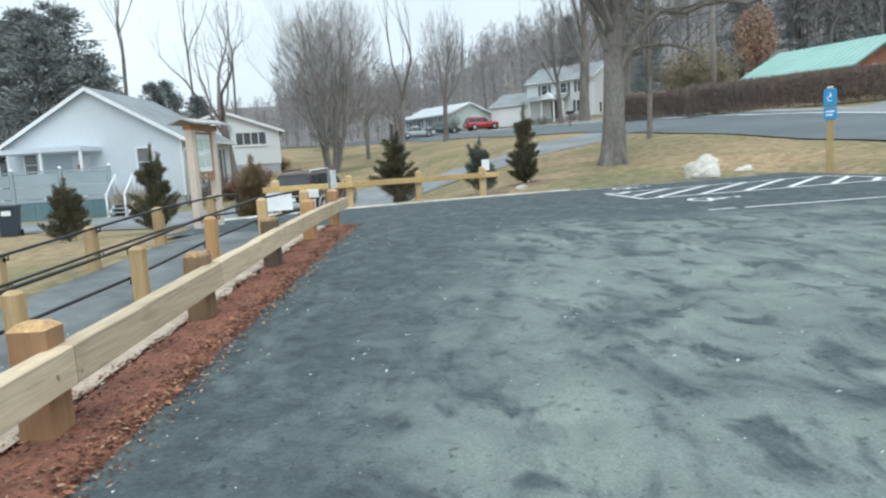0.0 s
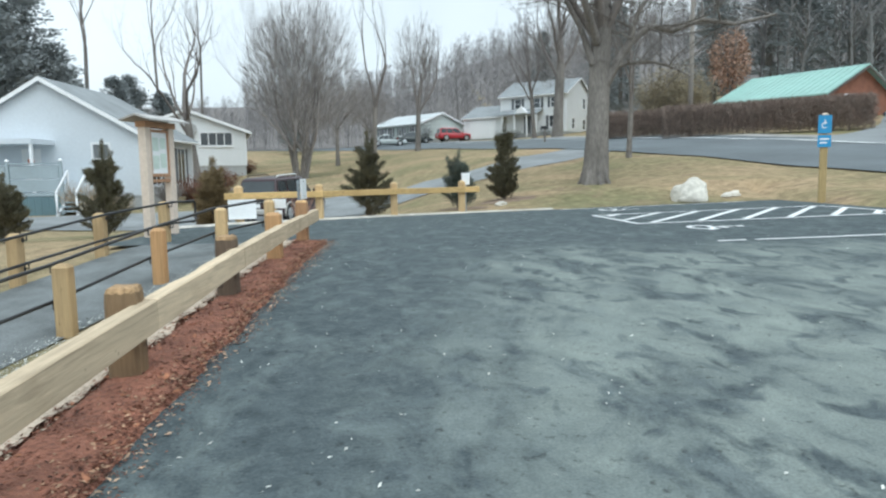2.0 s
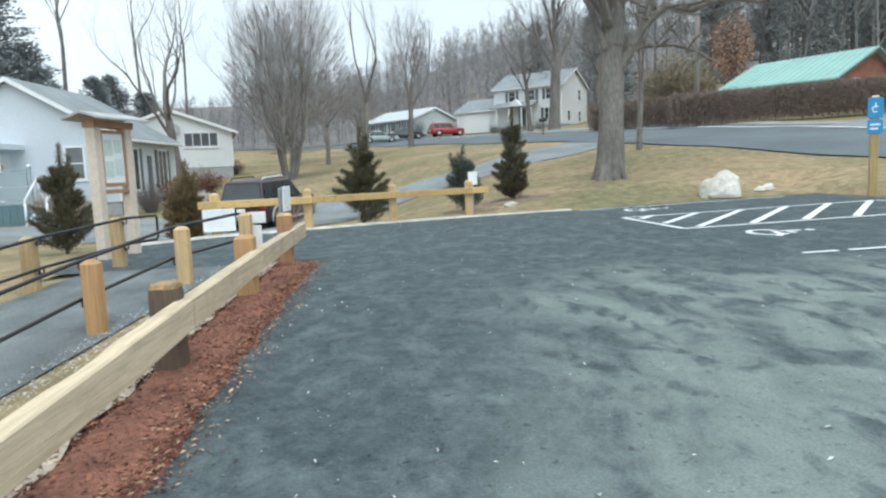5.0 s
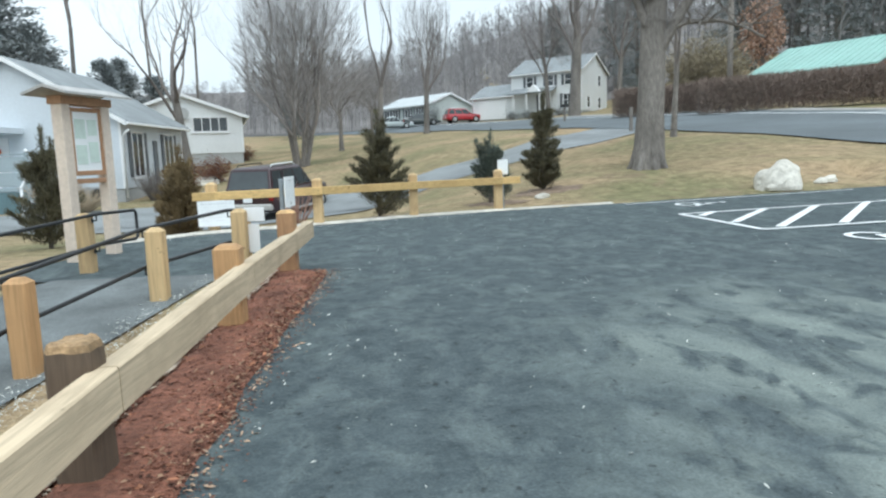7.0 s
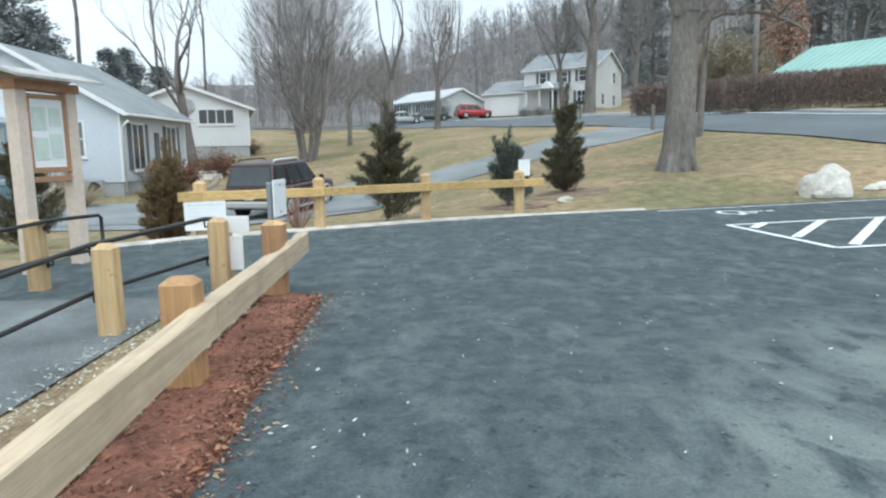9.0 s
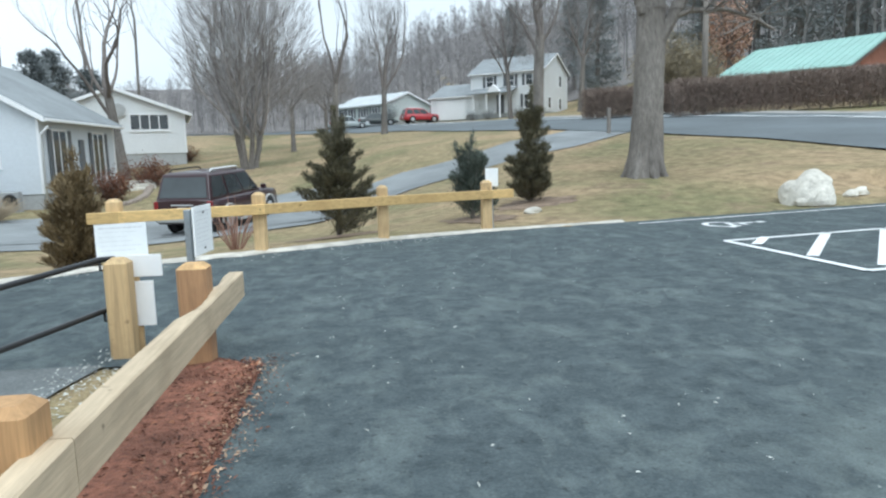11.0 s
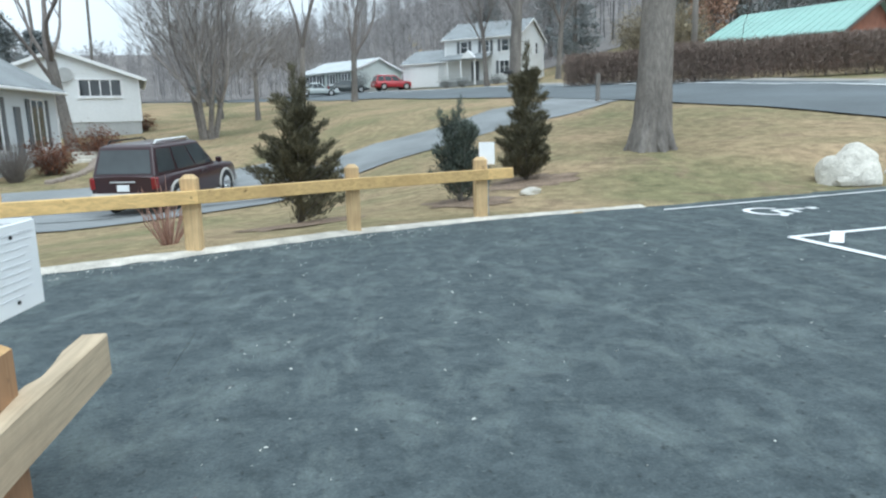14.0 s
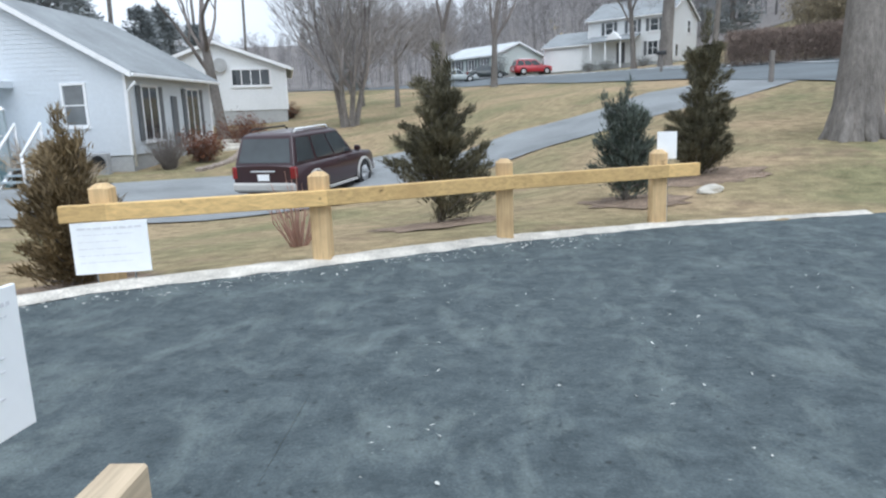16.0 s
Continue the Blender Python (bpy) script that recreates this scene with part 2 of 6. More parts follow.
def box(bm, x0, y0, z0, x1, y1, z1, bevel=0.0, mat=0, m=None):
    """An axis-aligned box, its upright and level edges cut by bevel."""
    g = bmesh.ops.create_cube(bm, size=1)["verts"]
    for v in g:
        v.co = Vector((x0 + (v.co.x + 0.5) * (x1 - x0), y0 + (v.co.y + 0.5) * (y1 - y0), z0 + (v.co.z + 0.5) * (z1 - z0)))
    faces = {f for v in g for f in v.link_faces}
    if bevel:
        edges = list({e for v in g for e in v.link_edges})
        r = bmesh.ops.bevel(bm, geom=edges, offset=bevel, segments=1, affect="EDGES", profile=0.5)
        faces = set(r["faces"]) | {f for f in faces if f.is_valid}
        g = list({v for f in faces for v in f.verts})
    for f in faces:
        f.material_index = mat
    if m is not None:
        for v in {v for f in faces for v in f.verts}:
            v.co = m @ v.co
    return faces


def ring(bm, centre, axis, r, seg, up=None):
    a = Vector(axis).normalized()
    s = a.orthogonal().normalized() if up is None else (Vector(up) - a * a.dot(Vector(up))).normalized()
    t = a.cross(s)
    return [bm.verts.new(Vector(centre) + (s * math.cos(2 * math.pi * k / seg) + t * math.sin(2 * math.pi * k / seg)) * r) for k in range(seg)]


def tube(bm, points, radii, seg=8, caps=True, mat=0):
    """A tapered tube along a line of points."""
    pts = [Vector(p) for p in points]
    if isinstance(radii, (int, float)):
        radii = [radii] * len(pts)
    up = (pts[1] - pts[0]).orthogonal()
    rings = []
    for k, p in enumerate(pts):
        d = pts[min(k + 1, len(pts) - 1)] - pts[max(k - 1, 0)]
        rings.append(ring(bm, p, d, radii[k], seg, up))
    for a, b in zip(rings, rings[1:]):
        for k in range(seg):
            f = bm.faces.new((a[k], a[(k + 1) % seg], b[(k + 1) % seg], b[k]))
            f.material_index, f.smooth = mat, True
    if caps:
        bm.faces.new(rings[0][::-1]).material_index = mat
        bm.faces.new(rings[-1]).material_index = mat
    return rings


def prism(bm, outline, y0, y1, mat=0, m=None):
    """A solid with an outline in x and z, drawn out along y."""
    a = [bm.verts.new((x, y0, z)) for x, z in outline]
    b = [bm.verts.new((x, y1, z)) for x, z in outline]
    fs = [bm.faces.new(a), bm.faces.new(b[::-1])]
    for k in range(len(a)):
        j = (k + 1) % len(a)
        fs.append(bm.faces.new((a[j], a[k], b[k], b[j])))
    for f in fs:
        f.material_index = mat
    if m is not None:
        for v in a + b:
            v.co = m @ v.co
    bmesh.ops.recalc_face_normals(bm, faces=fs)
    return fs


def one_box(name, x0, y0, z0, x1, y1, z1, material, parent=None, label="", bevel=0.0):
    bm = bmesh.new()
    box(bm, x0, y0, z0, x1, y1, z1, bevel)
    return part(name, bm, material, parent, label)


def mesh_from(name, verts, faces, material, parent=None, smooth=False):
    me = bpy.data.meshes.new(name)
    me.from_pydata(verts, [], faces)
    me.update()
    for mt in (material if isinstance(material, (list, tuple)) else [material]):
        me.materials.append(mt)
    if smooth:
        me.shade_smooth()
    ob = new(name, me)
    if parent is not None:
        ob.parent = parent
    return ob


# ---- ground ----
GX = (-60, -13, -6, -1.5, 2, 6, 12, 22, 45, 120)
GY = (-40, 0, 8, 12.9, 18.5, 24, 30, 36, 44, 60, 90, 140, 260)
GZ = (
    (-2.6, -2.0, -1.7, -0.5, -0.3, -0.2, 0.0, 0.3, 0.8, 2.0),
    (-1.6, -0.9, -0.75, -0.5, -0.3, -0.2, 0.1, 0.5, 1.0, 2.0),
    (-1.2, -0.5, -0.2, -0.25, -0.25, -0.1, 0.2, 0.8, 1.3, 2.5),
    (-1.0, -0.6, -0.4, -0.12, -0.04, 0.08, 0.35, 0.9, 1.5, 3.0),
    (-0.9, -0.6, -0.85, -0.65, 0.02, 0.55, 0.9, 1.3, 2.2, 4.0),
    (-0.8, -0.6, -0.92, -0.65, 0.25, 1.1, 1.5, 1.9, 3.0, 4.8),
    (-0.6, -0.45, -0.45, 0.1, 0.85, 1.7, 2.0, 2.5, 4.0, 6.2),
    (-0.4, -0.1, 0.3, 0.8, 1.5, 2.1, 2.5, 3.0, 4.5, 7.6),
    (0.2, 0.5, 0.9, 1.5, 2.0, 2.5, 3.0, 3.6, 5.3, 9.4),
    (1.6, 1.8, 2.3, 2.7, 3.1, 3.5, 3.9, 4.6, 8.0, 14.0),
    (4.0, 4.2, 4.4, 4.8, 5.0, 5.1, 5.3, 6.0, 13.0, 22.0),
    (7.0, 7.0, 7.5, 8.3, 9.0, 10.0, 11.5, 14.0, 20.0, 28.0),
    (26.0, 27.0, 28.0, 30.0, 31.0, 32.0, 35.0, 40.0, 46.0, 52.0),
)


def terrain(x, y):
    """Height of the natural ground."""
    x = min(max(x, GX[0]), GX[-1] - 1e-6)
    y = min(max(y, GY[0]), GY[-1] - 1e-6)
    i = max(k for k in range(len(GX) - 1) if GX[k] <= x)
    j = max(k for k in range(len(GY) - 1) if GY[k] <= y)
    u = (x - GX[i]) / (GX[i + 1] - GX[i])
    v = (y - GY[j]) / (GY[j + 1] - GY[j])
    u = 0.6 * u + 0.4 * u * u * (3 - 2 * u)
    v = 0.7 * v + 0.3 * v * v * (3 - 2 * v)
    a = GZ[j][i] * (1 - u) + GZ[j][i + 1] * u
    b = GZ[j + 1][i] * (1 - u) + GZ[j + 1][i + 1] * u
    return a * (1 - v) + b * v



def lot_z(x, y):
    """Height of the paved lot, which rises a little to the right and falls towards the near end."""
    return 0.013 * max(0.0, x - 2) * min(max((y - 5) / 5, 0), 1) - 0.028 * min(max(0.0, 3.5 - y), 14.0)


def lot_back(x):
    """The lot's far edge."""
    pts = ((-60, 8.2), (-6, 8.7), (-4.2, 9.5), (-3.1, 10.5), (-1.45, 11.28), (0.27, 12.2), (2.0, 12.85), (4.5, 13.2), (9.8, 14.05), (12, 14.4), (60, 20))
    for (xa, ya), (xb, yb) in zip(pts, pts[1:]):
        if xa <= x <= xb:
            return ya + (yb - ya) * (x - xa) / (xb - xa)
    return 20


def ramp_z(y):
    """Height along the ramp, level at its head and falling towards the near end."""
    return max(-0.9, -0.1 * (5.7 - y)) if y < 5.7 else 0.0


def ramp_right(y):
    return -1.6 + 0.2 * min(0.0, y - 6.6)


def bank(x, y):
    """Natural ground, kept just under the pavements and grading away from them."""
    z = terrain(x, y)
    back = lot_back(x)
    if -0.9 < x < 11.0:
        if y < back - 0.05:
            return min(z, lot_z(x, y) - 0.1)
        k = min(max((y - back) / 2.5, 0), 1)
        return (lot_z(x, back) + 0.004) * (1 - k) + z * k
    if 11.0 <= x < 13.0 and y < 16:
        k = (x - 11) / 2
        return lot_z(11, y) * (1 - k) + z * k + 0.15 * math.sin(k * math.pi)
    r = ramp_right(y)
    if r - 5.0 < x <= -0.9 and y < back + 2:
        level = ramp_z(y) - 0.02
        if x > r:
            k = (x - r) / (-0.9 - r)
            level = level * (1 - k) + (lot_z(-0.9, y) - 0.05) * k
        if x < r - 1.85:
            k = min((r - 1.85 - x) / 3.15, 1)
            level = level * (1 - k) + z * k
        if y > back:
            k = (y - back) / 2
            level = level * (1 - k) + z * k
        return level
    return z


def spaced(lo, hi, near_lo, near_hi, fine, growth):
    vals = list(np.arange(near_lo, near_hi + 1e-6, fine))
    s, v = fine, near_hi
    while v < hi:
        s *= growth
        v += s
        vals.append(v)
    s, v = fine, near_lo
    while v > lo:
        s *= growth
        v -= s
        vals.insert(0, v)
    return vals


gxs, gys = spaced(-1500, 1500, -14, 16, 0.3, 1.12), spaced(-900, 2500, -8, 30, 0.3, 1.1)
gv = [(x, y, bank(x, y) + (0.02 * noise.noise((x * 0.9, y * 0.9, 0)) if abs(x) < 40 else 0)) for y in gys for x in gxs]
W = len(gxs)
gf = [(j * W + i, j * W + i + 1, (j + 1) * W + i + 1, (j + 1) * W + i) for j in range(len(gys) - 1) for i in range(W - 1)]
ground = tagged(mesh_from("ground", gv, gf, GRASS, smooth=True), "dormant straw-coloured lawn with green patches rising to a wooded hill", "ground", kind="structure")


def sheet(name, cells, height, material, label, category, thick=0.0):
    """A paved sheet from rows of plan points."""
    v, f = [], []
    w = len(cells[0])
    for row in cells:
        for x, y in row:
            v.append((x, y, height(x, y)))
    for j in range(len(cells) - 1):
        for i in range(w - 1):
            a = j * w + i
            f.append((a, a + 1, a + w + 1, a + w))
    ob = mesh_from(name, v, f, material, smooth=True)
    return tagged(ob, label, category, kind="structure")


# the lot: rows across from the mulch bed to its right edge
LOT_L, LOT_R = -0.86, 11.0
rows = []
for k in range(90):
    row = []
    for i in range(60):
        x = LOT_L + (LOT_R - LOT_L) * i / 59
        y0, y1 = -40.0, lot_back(x)
        s = 1 - (1 - k / 89) ** 2.2
        row.append((x, y0 + (y1 - y0) * s))
    rows.append(row)
lot = sheet("parking_lot", rows, lambda x, y: lot_z(x, y) + 0.006 * noise.noise((x * 1.3, y * 1.3, 3)), ASPHALT, "dark asphalt parking lot dusted with pale sand drifts", "parking lot")


# the paved landing that wraps round the guardrail's end, and the ramp that falls away beside it
rows = []
for k in range(40):
    row = []
    for i in range(14):
        x0, x1 = -4.2, LOT_L
        x = x0 + (x1 - x0) * i / 13
        ya, yb = 6.2, lot_back(x)
        row.append((x, ya + (yb - ya) * k / 39))
    rows.append(row)
landing = sheet("paved_landing", rows, lambda x, y: 0.001 * noise.noise((x, y, 0)), ASPHALT, "dark asphalt landing at the head of the ramp", "pavement")
rows = []
for k in range(41):
    y = -12 + 18.25 * k / 40
    rows.append([(ramp_right(y) - 1.85 + 1.85 * i / 5, y) for i in range(6)])
ramp = sheet("ramp_path", rows, lambda x, y: ramp_z(y) + 0.004, RAMP, "grey gravelled ramp path falling beside the guardrail", "path")


def ribbon(name, line, width, material, label, category, lift=0.02, step=0.7):
    """A road that follows a line over the ground."""
    pts = [Vector((x, y, 0)) for x, y in line]
    fine = []
    for k in range(len(pts) - 1):
        p0, p1, p2, p3 = pts[max(k - 1, 0)], pts[k], pts[k + 1], pts[min(k + 2, len(pts) - 1)]
        steps = max(2, int((p2 - p1).length / step))
        for s in range(steps):
            t = s / steps
            fine.append(0.5 * ((2 * p1) + (p2 - p0) * t + (2 * p0 - 5 * p1 + 4 * p2 - p3) * t * t + (3 * p1 - p0 - 3 * p2 + p3) * t ** 3))
    fine.append(pts[-1])
    rows = []
    for k, p in enumerate(fine):
        d = (fine[min(k + 1, len(fine) - 1)] - fine[max(k - 1, 0)]).normalized()
        side = Vector((d.y, -d.x, 0))
        rows.append([((p + side * width * (i / 8 - 0.5)).x, (p + side * width * (i / 8 - 0.5)).y) for i in range(9)])
    return sheet(name, [r[::-1] for r in rows], lambda x, y: bank(x, y) + lift, material, label, category)


ROAD_LINE = ((40, -30), (26, 2), (20.5, 16), (17.5, 25), (14.5, 34), (11.5, 45), (7, 62), (0.5, 78), (-12, 92), (-40, 110))
road = ribbon("road", ROAD_LINE, 10.0, ROAD, "grey asphalt street running uphill past the houses", "road", 0.05)
shoulder = ribbon("road_shoulder", ((24.8, 17.6), (22.6, 27.0), (19.6, 36.0), (16.8, 46.0), (12.3, 63.5), (6, 80)), 1.5, surface("pale_shoulder_gravel", (0.33, 0.32, 0.30), 0.9, 0.25, 0.8, 30, 0.4), "pale sandy shoulder along the far side of the street", "road", 0.056)
DRIVE_LINE = ((12, 33.5), (9, 30.2), (5.5, 27), (2, 26.4), (-1, 24.6), (-4.0, 22.7), (-8, 21.3), (-14, 20.0), (-40, 17.0))
drive = ribbon("driveway", DRIVE_LINE, 3.8, DRIVE, "grey asphalt driveway from the street to the houses", "driveway", 0.03)
apron = ribbon("driveway_apron", ((-0.5, 26.4), (-4.5, 25.6), (-8, 24.4), (-12, 22.6), (-18, 20.6)), 6.6, DRIVE, "grey asphalt turning space before the pale house", "driveway", 0.045)

# ---- guardrail ----
def post(name, parent, x, y, z0, h, w, top, material, chamfer=0.03, dark_label="", lean=0.0):
    """A square timber post with a chamfered, sawn top and slightly worn arrises."""
    bm = bmesh.new()
    r, c = w / 2, w * 0.09
    prof = [(-r + c, -r), (r - c, -r), (r, -r + c), (r, r - c), (r - c, r), (-r + c, r), (-r, r - c), (-r, -r + c)]
    levels = [(-0.35, 1.0), (h * 0.5, 1.0), (h - chamfer, 1.0), (h, 1 - chamfer * 1.15 / r)]
    rings = []
    for z, s in levels:
        rings.append([bm.verts.new((a * s + lean * z, b * s, z)) for a, b in prof])
    for a, b in zip(rings, rings[1:]):
        for k in range(8):
            f = bm.faces.new((a[k], a[(k + 1) % 8], b[(k + 1) % 8], b[k]))
            f.material_index = 1 if b is rings[-1] else 0
    f = bm.faces.new(rings[-1])
    f.material_index = 1
    ob = part(name, bm, [material, top], parent, dark_label)
    ob.matrix_basis = pose(x, y, z0)
    return ob


def split_post(name, parent, x, y, z0, h, w, material, top, seed, label=""):
    """A weathered square post: worn round its head, checked by drying cracks down its faces."""
    rng = random.Random(seed)
    bm = bmesh.new()
    n = 24
    cracks = [(rng.randrange(n), rng.uniform(0.10, 0.22)) for _ in range(4)]
    rings = []
    for z, sc in ((-0.3, 1.0), (0.12, 1.0), (h * 0.6, 1.0), (h - 0.09, 0.99), (h - 0.035, 0.955), (h - 0.008, 0.86), (h, 0.68)):
        ring_ = []
        for k in range(n):
            a = math.tau * (k + 0.5) / n
            c, q = math.cos(a), math.sin(a)
            e = 1 / (abs(c) ** 7 + abs(q) ** 7) ** (1 / 7)
            for ck, dep in cracks:
                if k == ck and z > 0.05:
                    e *= 1 - dep * min(1, z / h)
            e *= 1 + 0.014 * noise.noise((c * 2 + seed, q * 2, z * 5))
            ring_.append(bm.verts.new((c * e * w / 2 * sc, q * e * w / 2 * sc, z + 0.012 * noise.noise((c * 3, q * 3, seed)) * (z > h - 0.1))))
        rings.append(ring_)
    for i, (a, b) in enumerate(zip(rings, rings[1:])):
        for k in range(n):
            bm.faces.new((a[k], a[(k + 1) % n], b[(k + 1) % n], b[k])).material_index = 1 if i >= 4 else 0
    bm.faces.new(rings[-1]).material_index = 1
    ob = part(name, bm, [material, top], parent, label)
    ob.matrix_basis = pose(x, y, z0, 0, 0, rng.uniform(-2.5, 2.5))
    return ob


def sawn_beam(L, d, h, seed, wane=()):
    """A sawn beam along y with eased arrises, slightly uneven, its back top corner lost to wane where named."""
    bm = bmesh.new()
    e = 0.007
    prev = None
    n = int(L / 0.07)
    for k in range(n + 1):
        y = L * k / n
        bite = 0.0
        for at, half, deep in wane:
            bite = max(bite, deep * max(0.0, 1 - ((y - at) / half) ** 2) * (1 + 0.35 * noise.noise((y * 14, seed, 0))))
        u = 0.0022 * noise.noise((y * 3, seed, 1))
        top = h + 0.003 * noise.noise((y * 2.2, seed, 2))
        prof = [(e, 0), (d - e, 0), (d + u, e), (d + u, top - e), (d - e + u, top), (e + bite * 0.9, top - bite * 0.12), (0, top - e - bite), (0, e)]
        cur = [bm.verts.new((x, y, z)) for x, z in prof]
        if prev:
            for i in range(8):
                bm.faces.new((prev[i], prev[(i + 1) % 8], cur[(i + 1) % 8], cur[i]))
        else:
            bm.faces.new(cur)
        prev = cur
    bm.faces.new(prev[::-1])
    bmesh.ops.recalc_face_normals(bm, faces=bm.faces[:])
    return bm


guardrail = thing("guardrail", -1.02, 1.3, 0, "low timber guardrail of pale sawn beams on stout weathered posts", "guardrail")
for k, (y, mat, h, note) in enumerate(((6.12, BROWN_POST, 0.66, ""), (3.83, ORANGE_POST, 0.60, ""), (1.60, OLD_POST, 0.575, "dark weathered post"), (-0.72, MID_POST, 0.56, "tan post with a split weathered head"), (-2.87, BROWN_POST, 0.57, ""), (-5.1, OLD_POST, 0.56, "dark weathered post"), (-7.4, BROWN_POST, 0.56, ""))):
    if mat in (OLD_POST, MID_POST):
        split_post("post", guardrail, -0.025, y - 1.3, lot_z(-0.95, y), h, 0.185, mat, OLD_TOP, 5 + k, note)
    else:
        post("post", guardrail, -0.025, y - 1.3, lot_z(-0.95, y), h, 0.18, POST_TOP if mat is BROWN_POST else mat, mat, 0.03)
# beams butt at the posts; each place along the rail with the height of its top
RAIL_TOP = ((6.85, 0.478), (3.87, 0.458), (1.58, 0.412), (-0.66, 0.345), (-2.86, 0.272), (-5.08, 0.205), (-7.4, 0.13), (-12.0, 0.0))
for k, ((ya, za), (yb, zb)) in enumerate(zip(RAIL_TOP, RAIL_TOP[1:])):
    L = math.hypot(ya - yb, za - zb)
    wane = ((1.95, 0.42, 0.055), (2.55, 0.2, 0.03)) if k == 0 else ((0.9, 0.3, 0.016),) if k == 2 else ()
    beam = part("beam", sawn_beam(L - 0.006, 0.105, 0.188, k * 3.7, wane), RAIL_WOOD, guardrail, "pale sawn timber beam with a waney edge" if k == 0 else "pale sawn timber beam")
    beam.matrix_basis = pose(0.035, yb - 1.297, zb - 0.188, math.degrees(math.atan2(za - zb, ya - yb)))

# ---- barrier fence at the lot's far edge ----
FENCE = ((-3.17, 10.95), (-1.45, 11.5), (0.27, 12.38), (2.0, 13.05))
fence = thing("barrier_fence", 0, 11.8, 0, "new yellowish timber barrier fence with one long rail", "fence")
for x, y in FENCE:
    post("post", fence, x, y - 11.8, 0, 0.83, 0.17, NEW_WOOD, NEW_WOOD, 0.04)
RAIL_LINE = ((-3.44, 10.74), (-3.1, 10.84), (-1.37, 11.39), (0.34, 12.27), (2.06, 12.94), (2.44, 13.09))
for (xa, ya), (xb, yb) in zip(RAIL_LINE, RAIL_LINE[1:]):
    bm = bmesh.new()
    d = Vector((xb - xa, yb - ya, 0))
    L = d.length
    ang = math.degrees(math.atan2(d.y, d.x))
    box(bm, 0, -0.045, 0.53, L + 0.01, 0.045, 0.67, 0.006, 0, pose(xa, ya - 11.8, 0, 0, 0, ang))
    part("rail", bm, FENCE_RAIL, fence)

# ---- painted stalls ----
def painted(name, pts, width, parent):
    """A painted stroke on the lot, a thin slab that follows its surface."""
    bm = bmesh.new()
    p = [Vector((x, y, 0)) for x, y in pts]
    fine = []
    for a, b in zip(p, p[1:]):
        n = max(1, int((b - a).length / 0.5))
        fine += [a.lerp(b, k / n) for k in range(n)]
    fine.append(p[-1])
    prev = None
    for k, c in enumerate(fine):
        d = (fine[min(k + 1, len(fine) - 1)] - fine[max(k - 1, 0)]).normalized()
        s = Vector((d.y, -d.x, 0)) * width / 2
        cur = []
        for q in (c - s, c + s):
            cur.append(bm.verts.new((q.x, q.y, lot_z(q.x, q.y) + 0.012)))
        if prev:
            bm.faces.new((prev[0], prev[1], cur[1], cur[0]))
        prev = cur
    return part(name, bm, PAINT, parent)


markings = thing("parking_markings", 0, 0, 0, "white painted accessible parking bay lines on dark asphalt", "road marking", kind="structure")
T0, T1, B1, B0 = (4.7, 10.3), (10.25, 11.0), (10.6, 8.6), (4.92, 7.95)
for a, b in ((T0, T1), (T1, B1), (B1, B0), (B0, T0)):
    painted("line", (a, b), 0.10, markings)
for k in range(-2, 7):
    xb = 5.25 + 0.95 * k
    ts = []
    for s in np.linspace(0, 1, 80):
        x, y = xb + 2.0 * s, 8.12 + 0.1 * (xb - 5) + 2.5 * s
        left, right = 5.0 + (y - 8.1) * -0.064, 10.6 - (y - 8.65) * 0.149
        if left < x < right and y < 10.45 + 0.1 * (x - 4.85) - 0.03:
            ts.append((x, y))
    if len(ts) > 16:
        painted("hatch_bar", (ts[0], ts[-1]), 0.13, markings)
painted("line", ((5.05, 4.9), (5.5, 4.95)), 0.09, markings)
painted("line", ((5.65, 4.97), (10.6, 5.55)), 0.09, markings)
painted("edge_line", ((4.5, 12.74), (9.8, 13.58)), 0.07, markings)


def wheelchair(cx, cy, s):
    """The accessible symbol: a wheel, a seated figure's strokes and a head dot, lying along x."""
    arc = [(cx + s * 0.30 * math.cos(a), cy + s * 0.36 * math.sin(a)) for a in np.linspace(0.6, 5.4, 14)]
    painted("symbol_stroke", arc, 0.09, markings)
    painted("symbol_stroke", ((cx + s * 0.62, cy + 0.05), (cx + s * 0.12, cy + 0.05), (cx + s * 0.08, cy - s * 0.30)), 0.10, markings)
    painted("symbol_stroke", ((cx + s * 0.10, cy - s * 0.28), (cx - s * 0.1, cy - s * 0.52)), 0.09, markings)
    painted("symbol_stroke", ((cx + s * 0.35, cy + 0.05), (cx + s * 0.35, cy - s * 0.25)), 0.08, markings)
    painted("symbol_stroke", ((cx + s * 0.70, cy + 0.05), (cx + s * 0.84, cy + 0.05)), 0.16, markings)


wheelchair(5.6, 12.05, 0.85)
wheelchair(5.75, 6.95, 0.85)

# crushed stone strip along the lot's far edge
v, f = [], []
n = 120
for k in range(n + 1):
    x = -4.2 + 8.6 * k / n
    y = lot_back(x)
    wd = 0.30 if x < 0.4 else max(0.08, 0.30 - 0.07 * (x - 0.4))
    j1, j2 = 0.035 * noise.noise((x * 4, 0, 5)), 0.06 * noise.noise((x * 3, 9, 5))
    for q, h in ((-0.05 + j1, 0.004), (wd * 0.5, 0.035), (wd + j2, 0.012)):
        v.append((x - q * 0.45, y + q, lot_z(x, y) + h + 0.008 * noise.noise((x * 9, q * 9, 2))))
for k in range(n):
    for i in range(2):
        a = 3 * k + i
        f.append((a, a + 3, a + 4, a + 1))
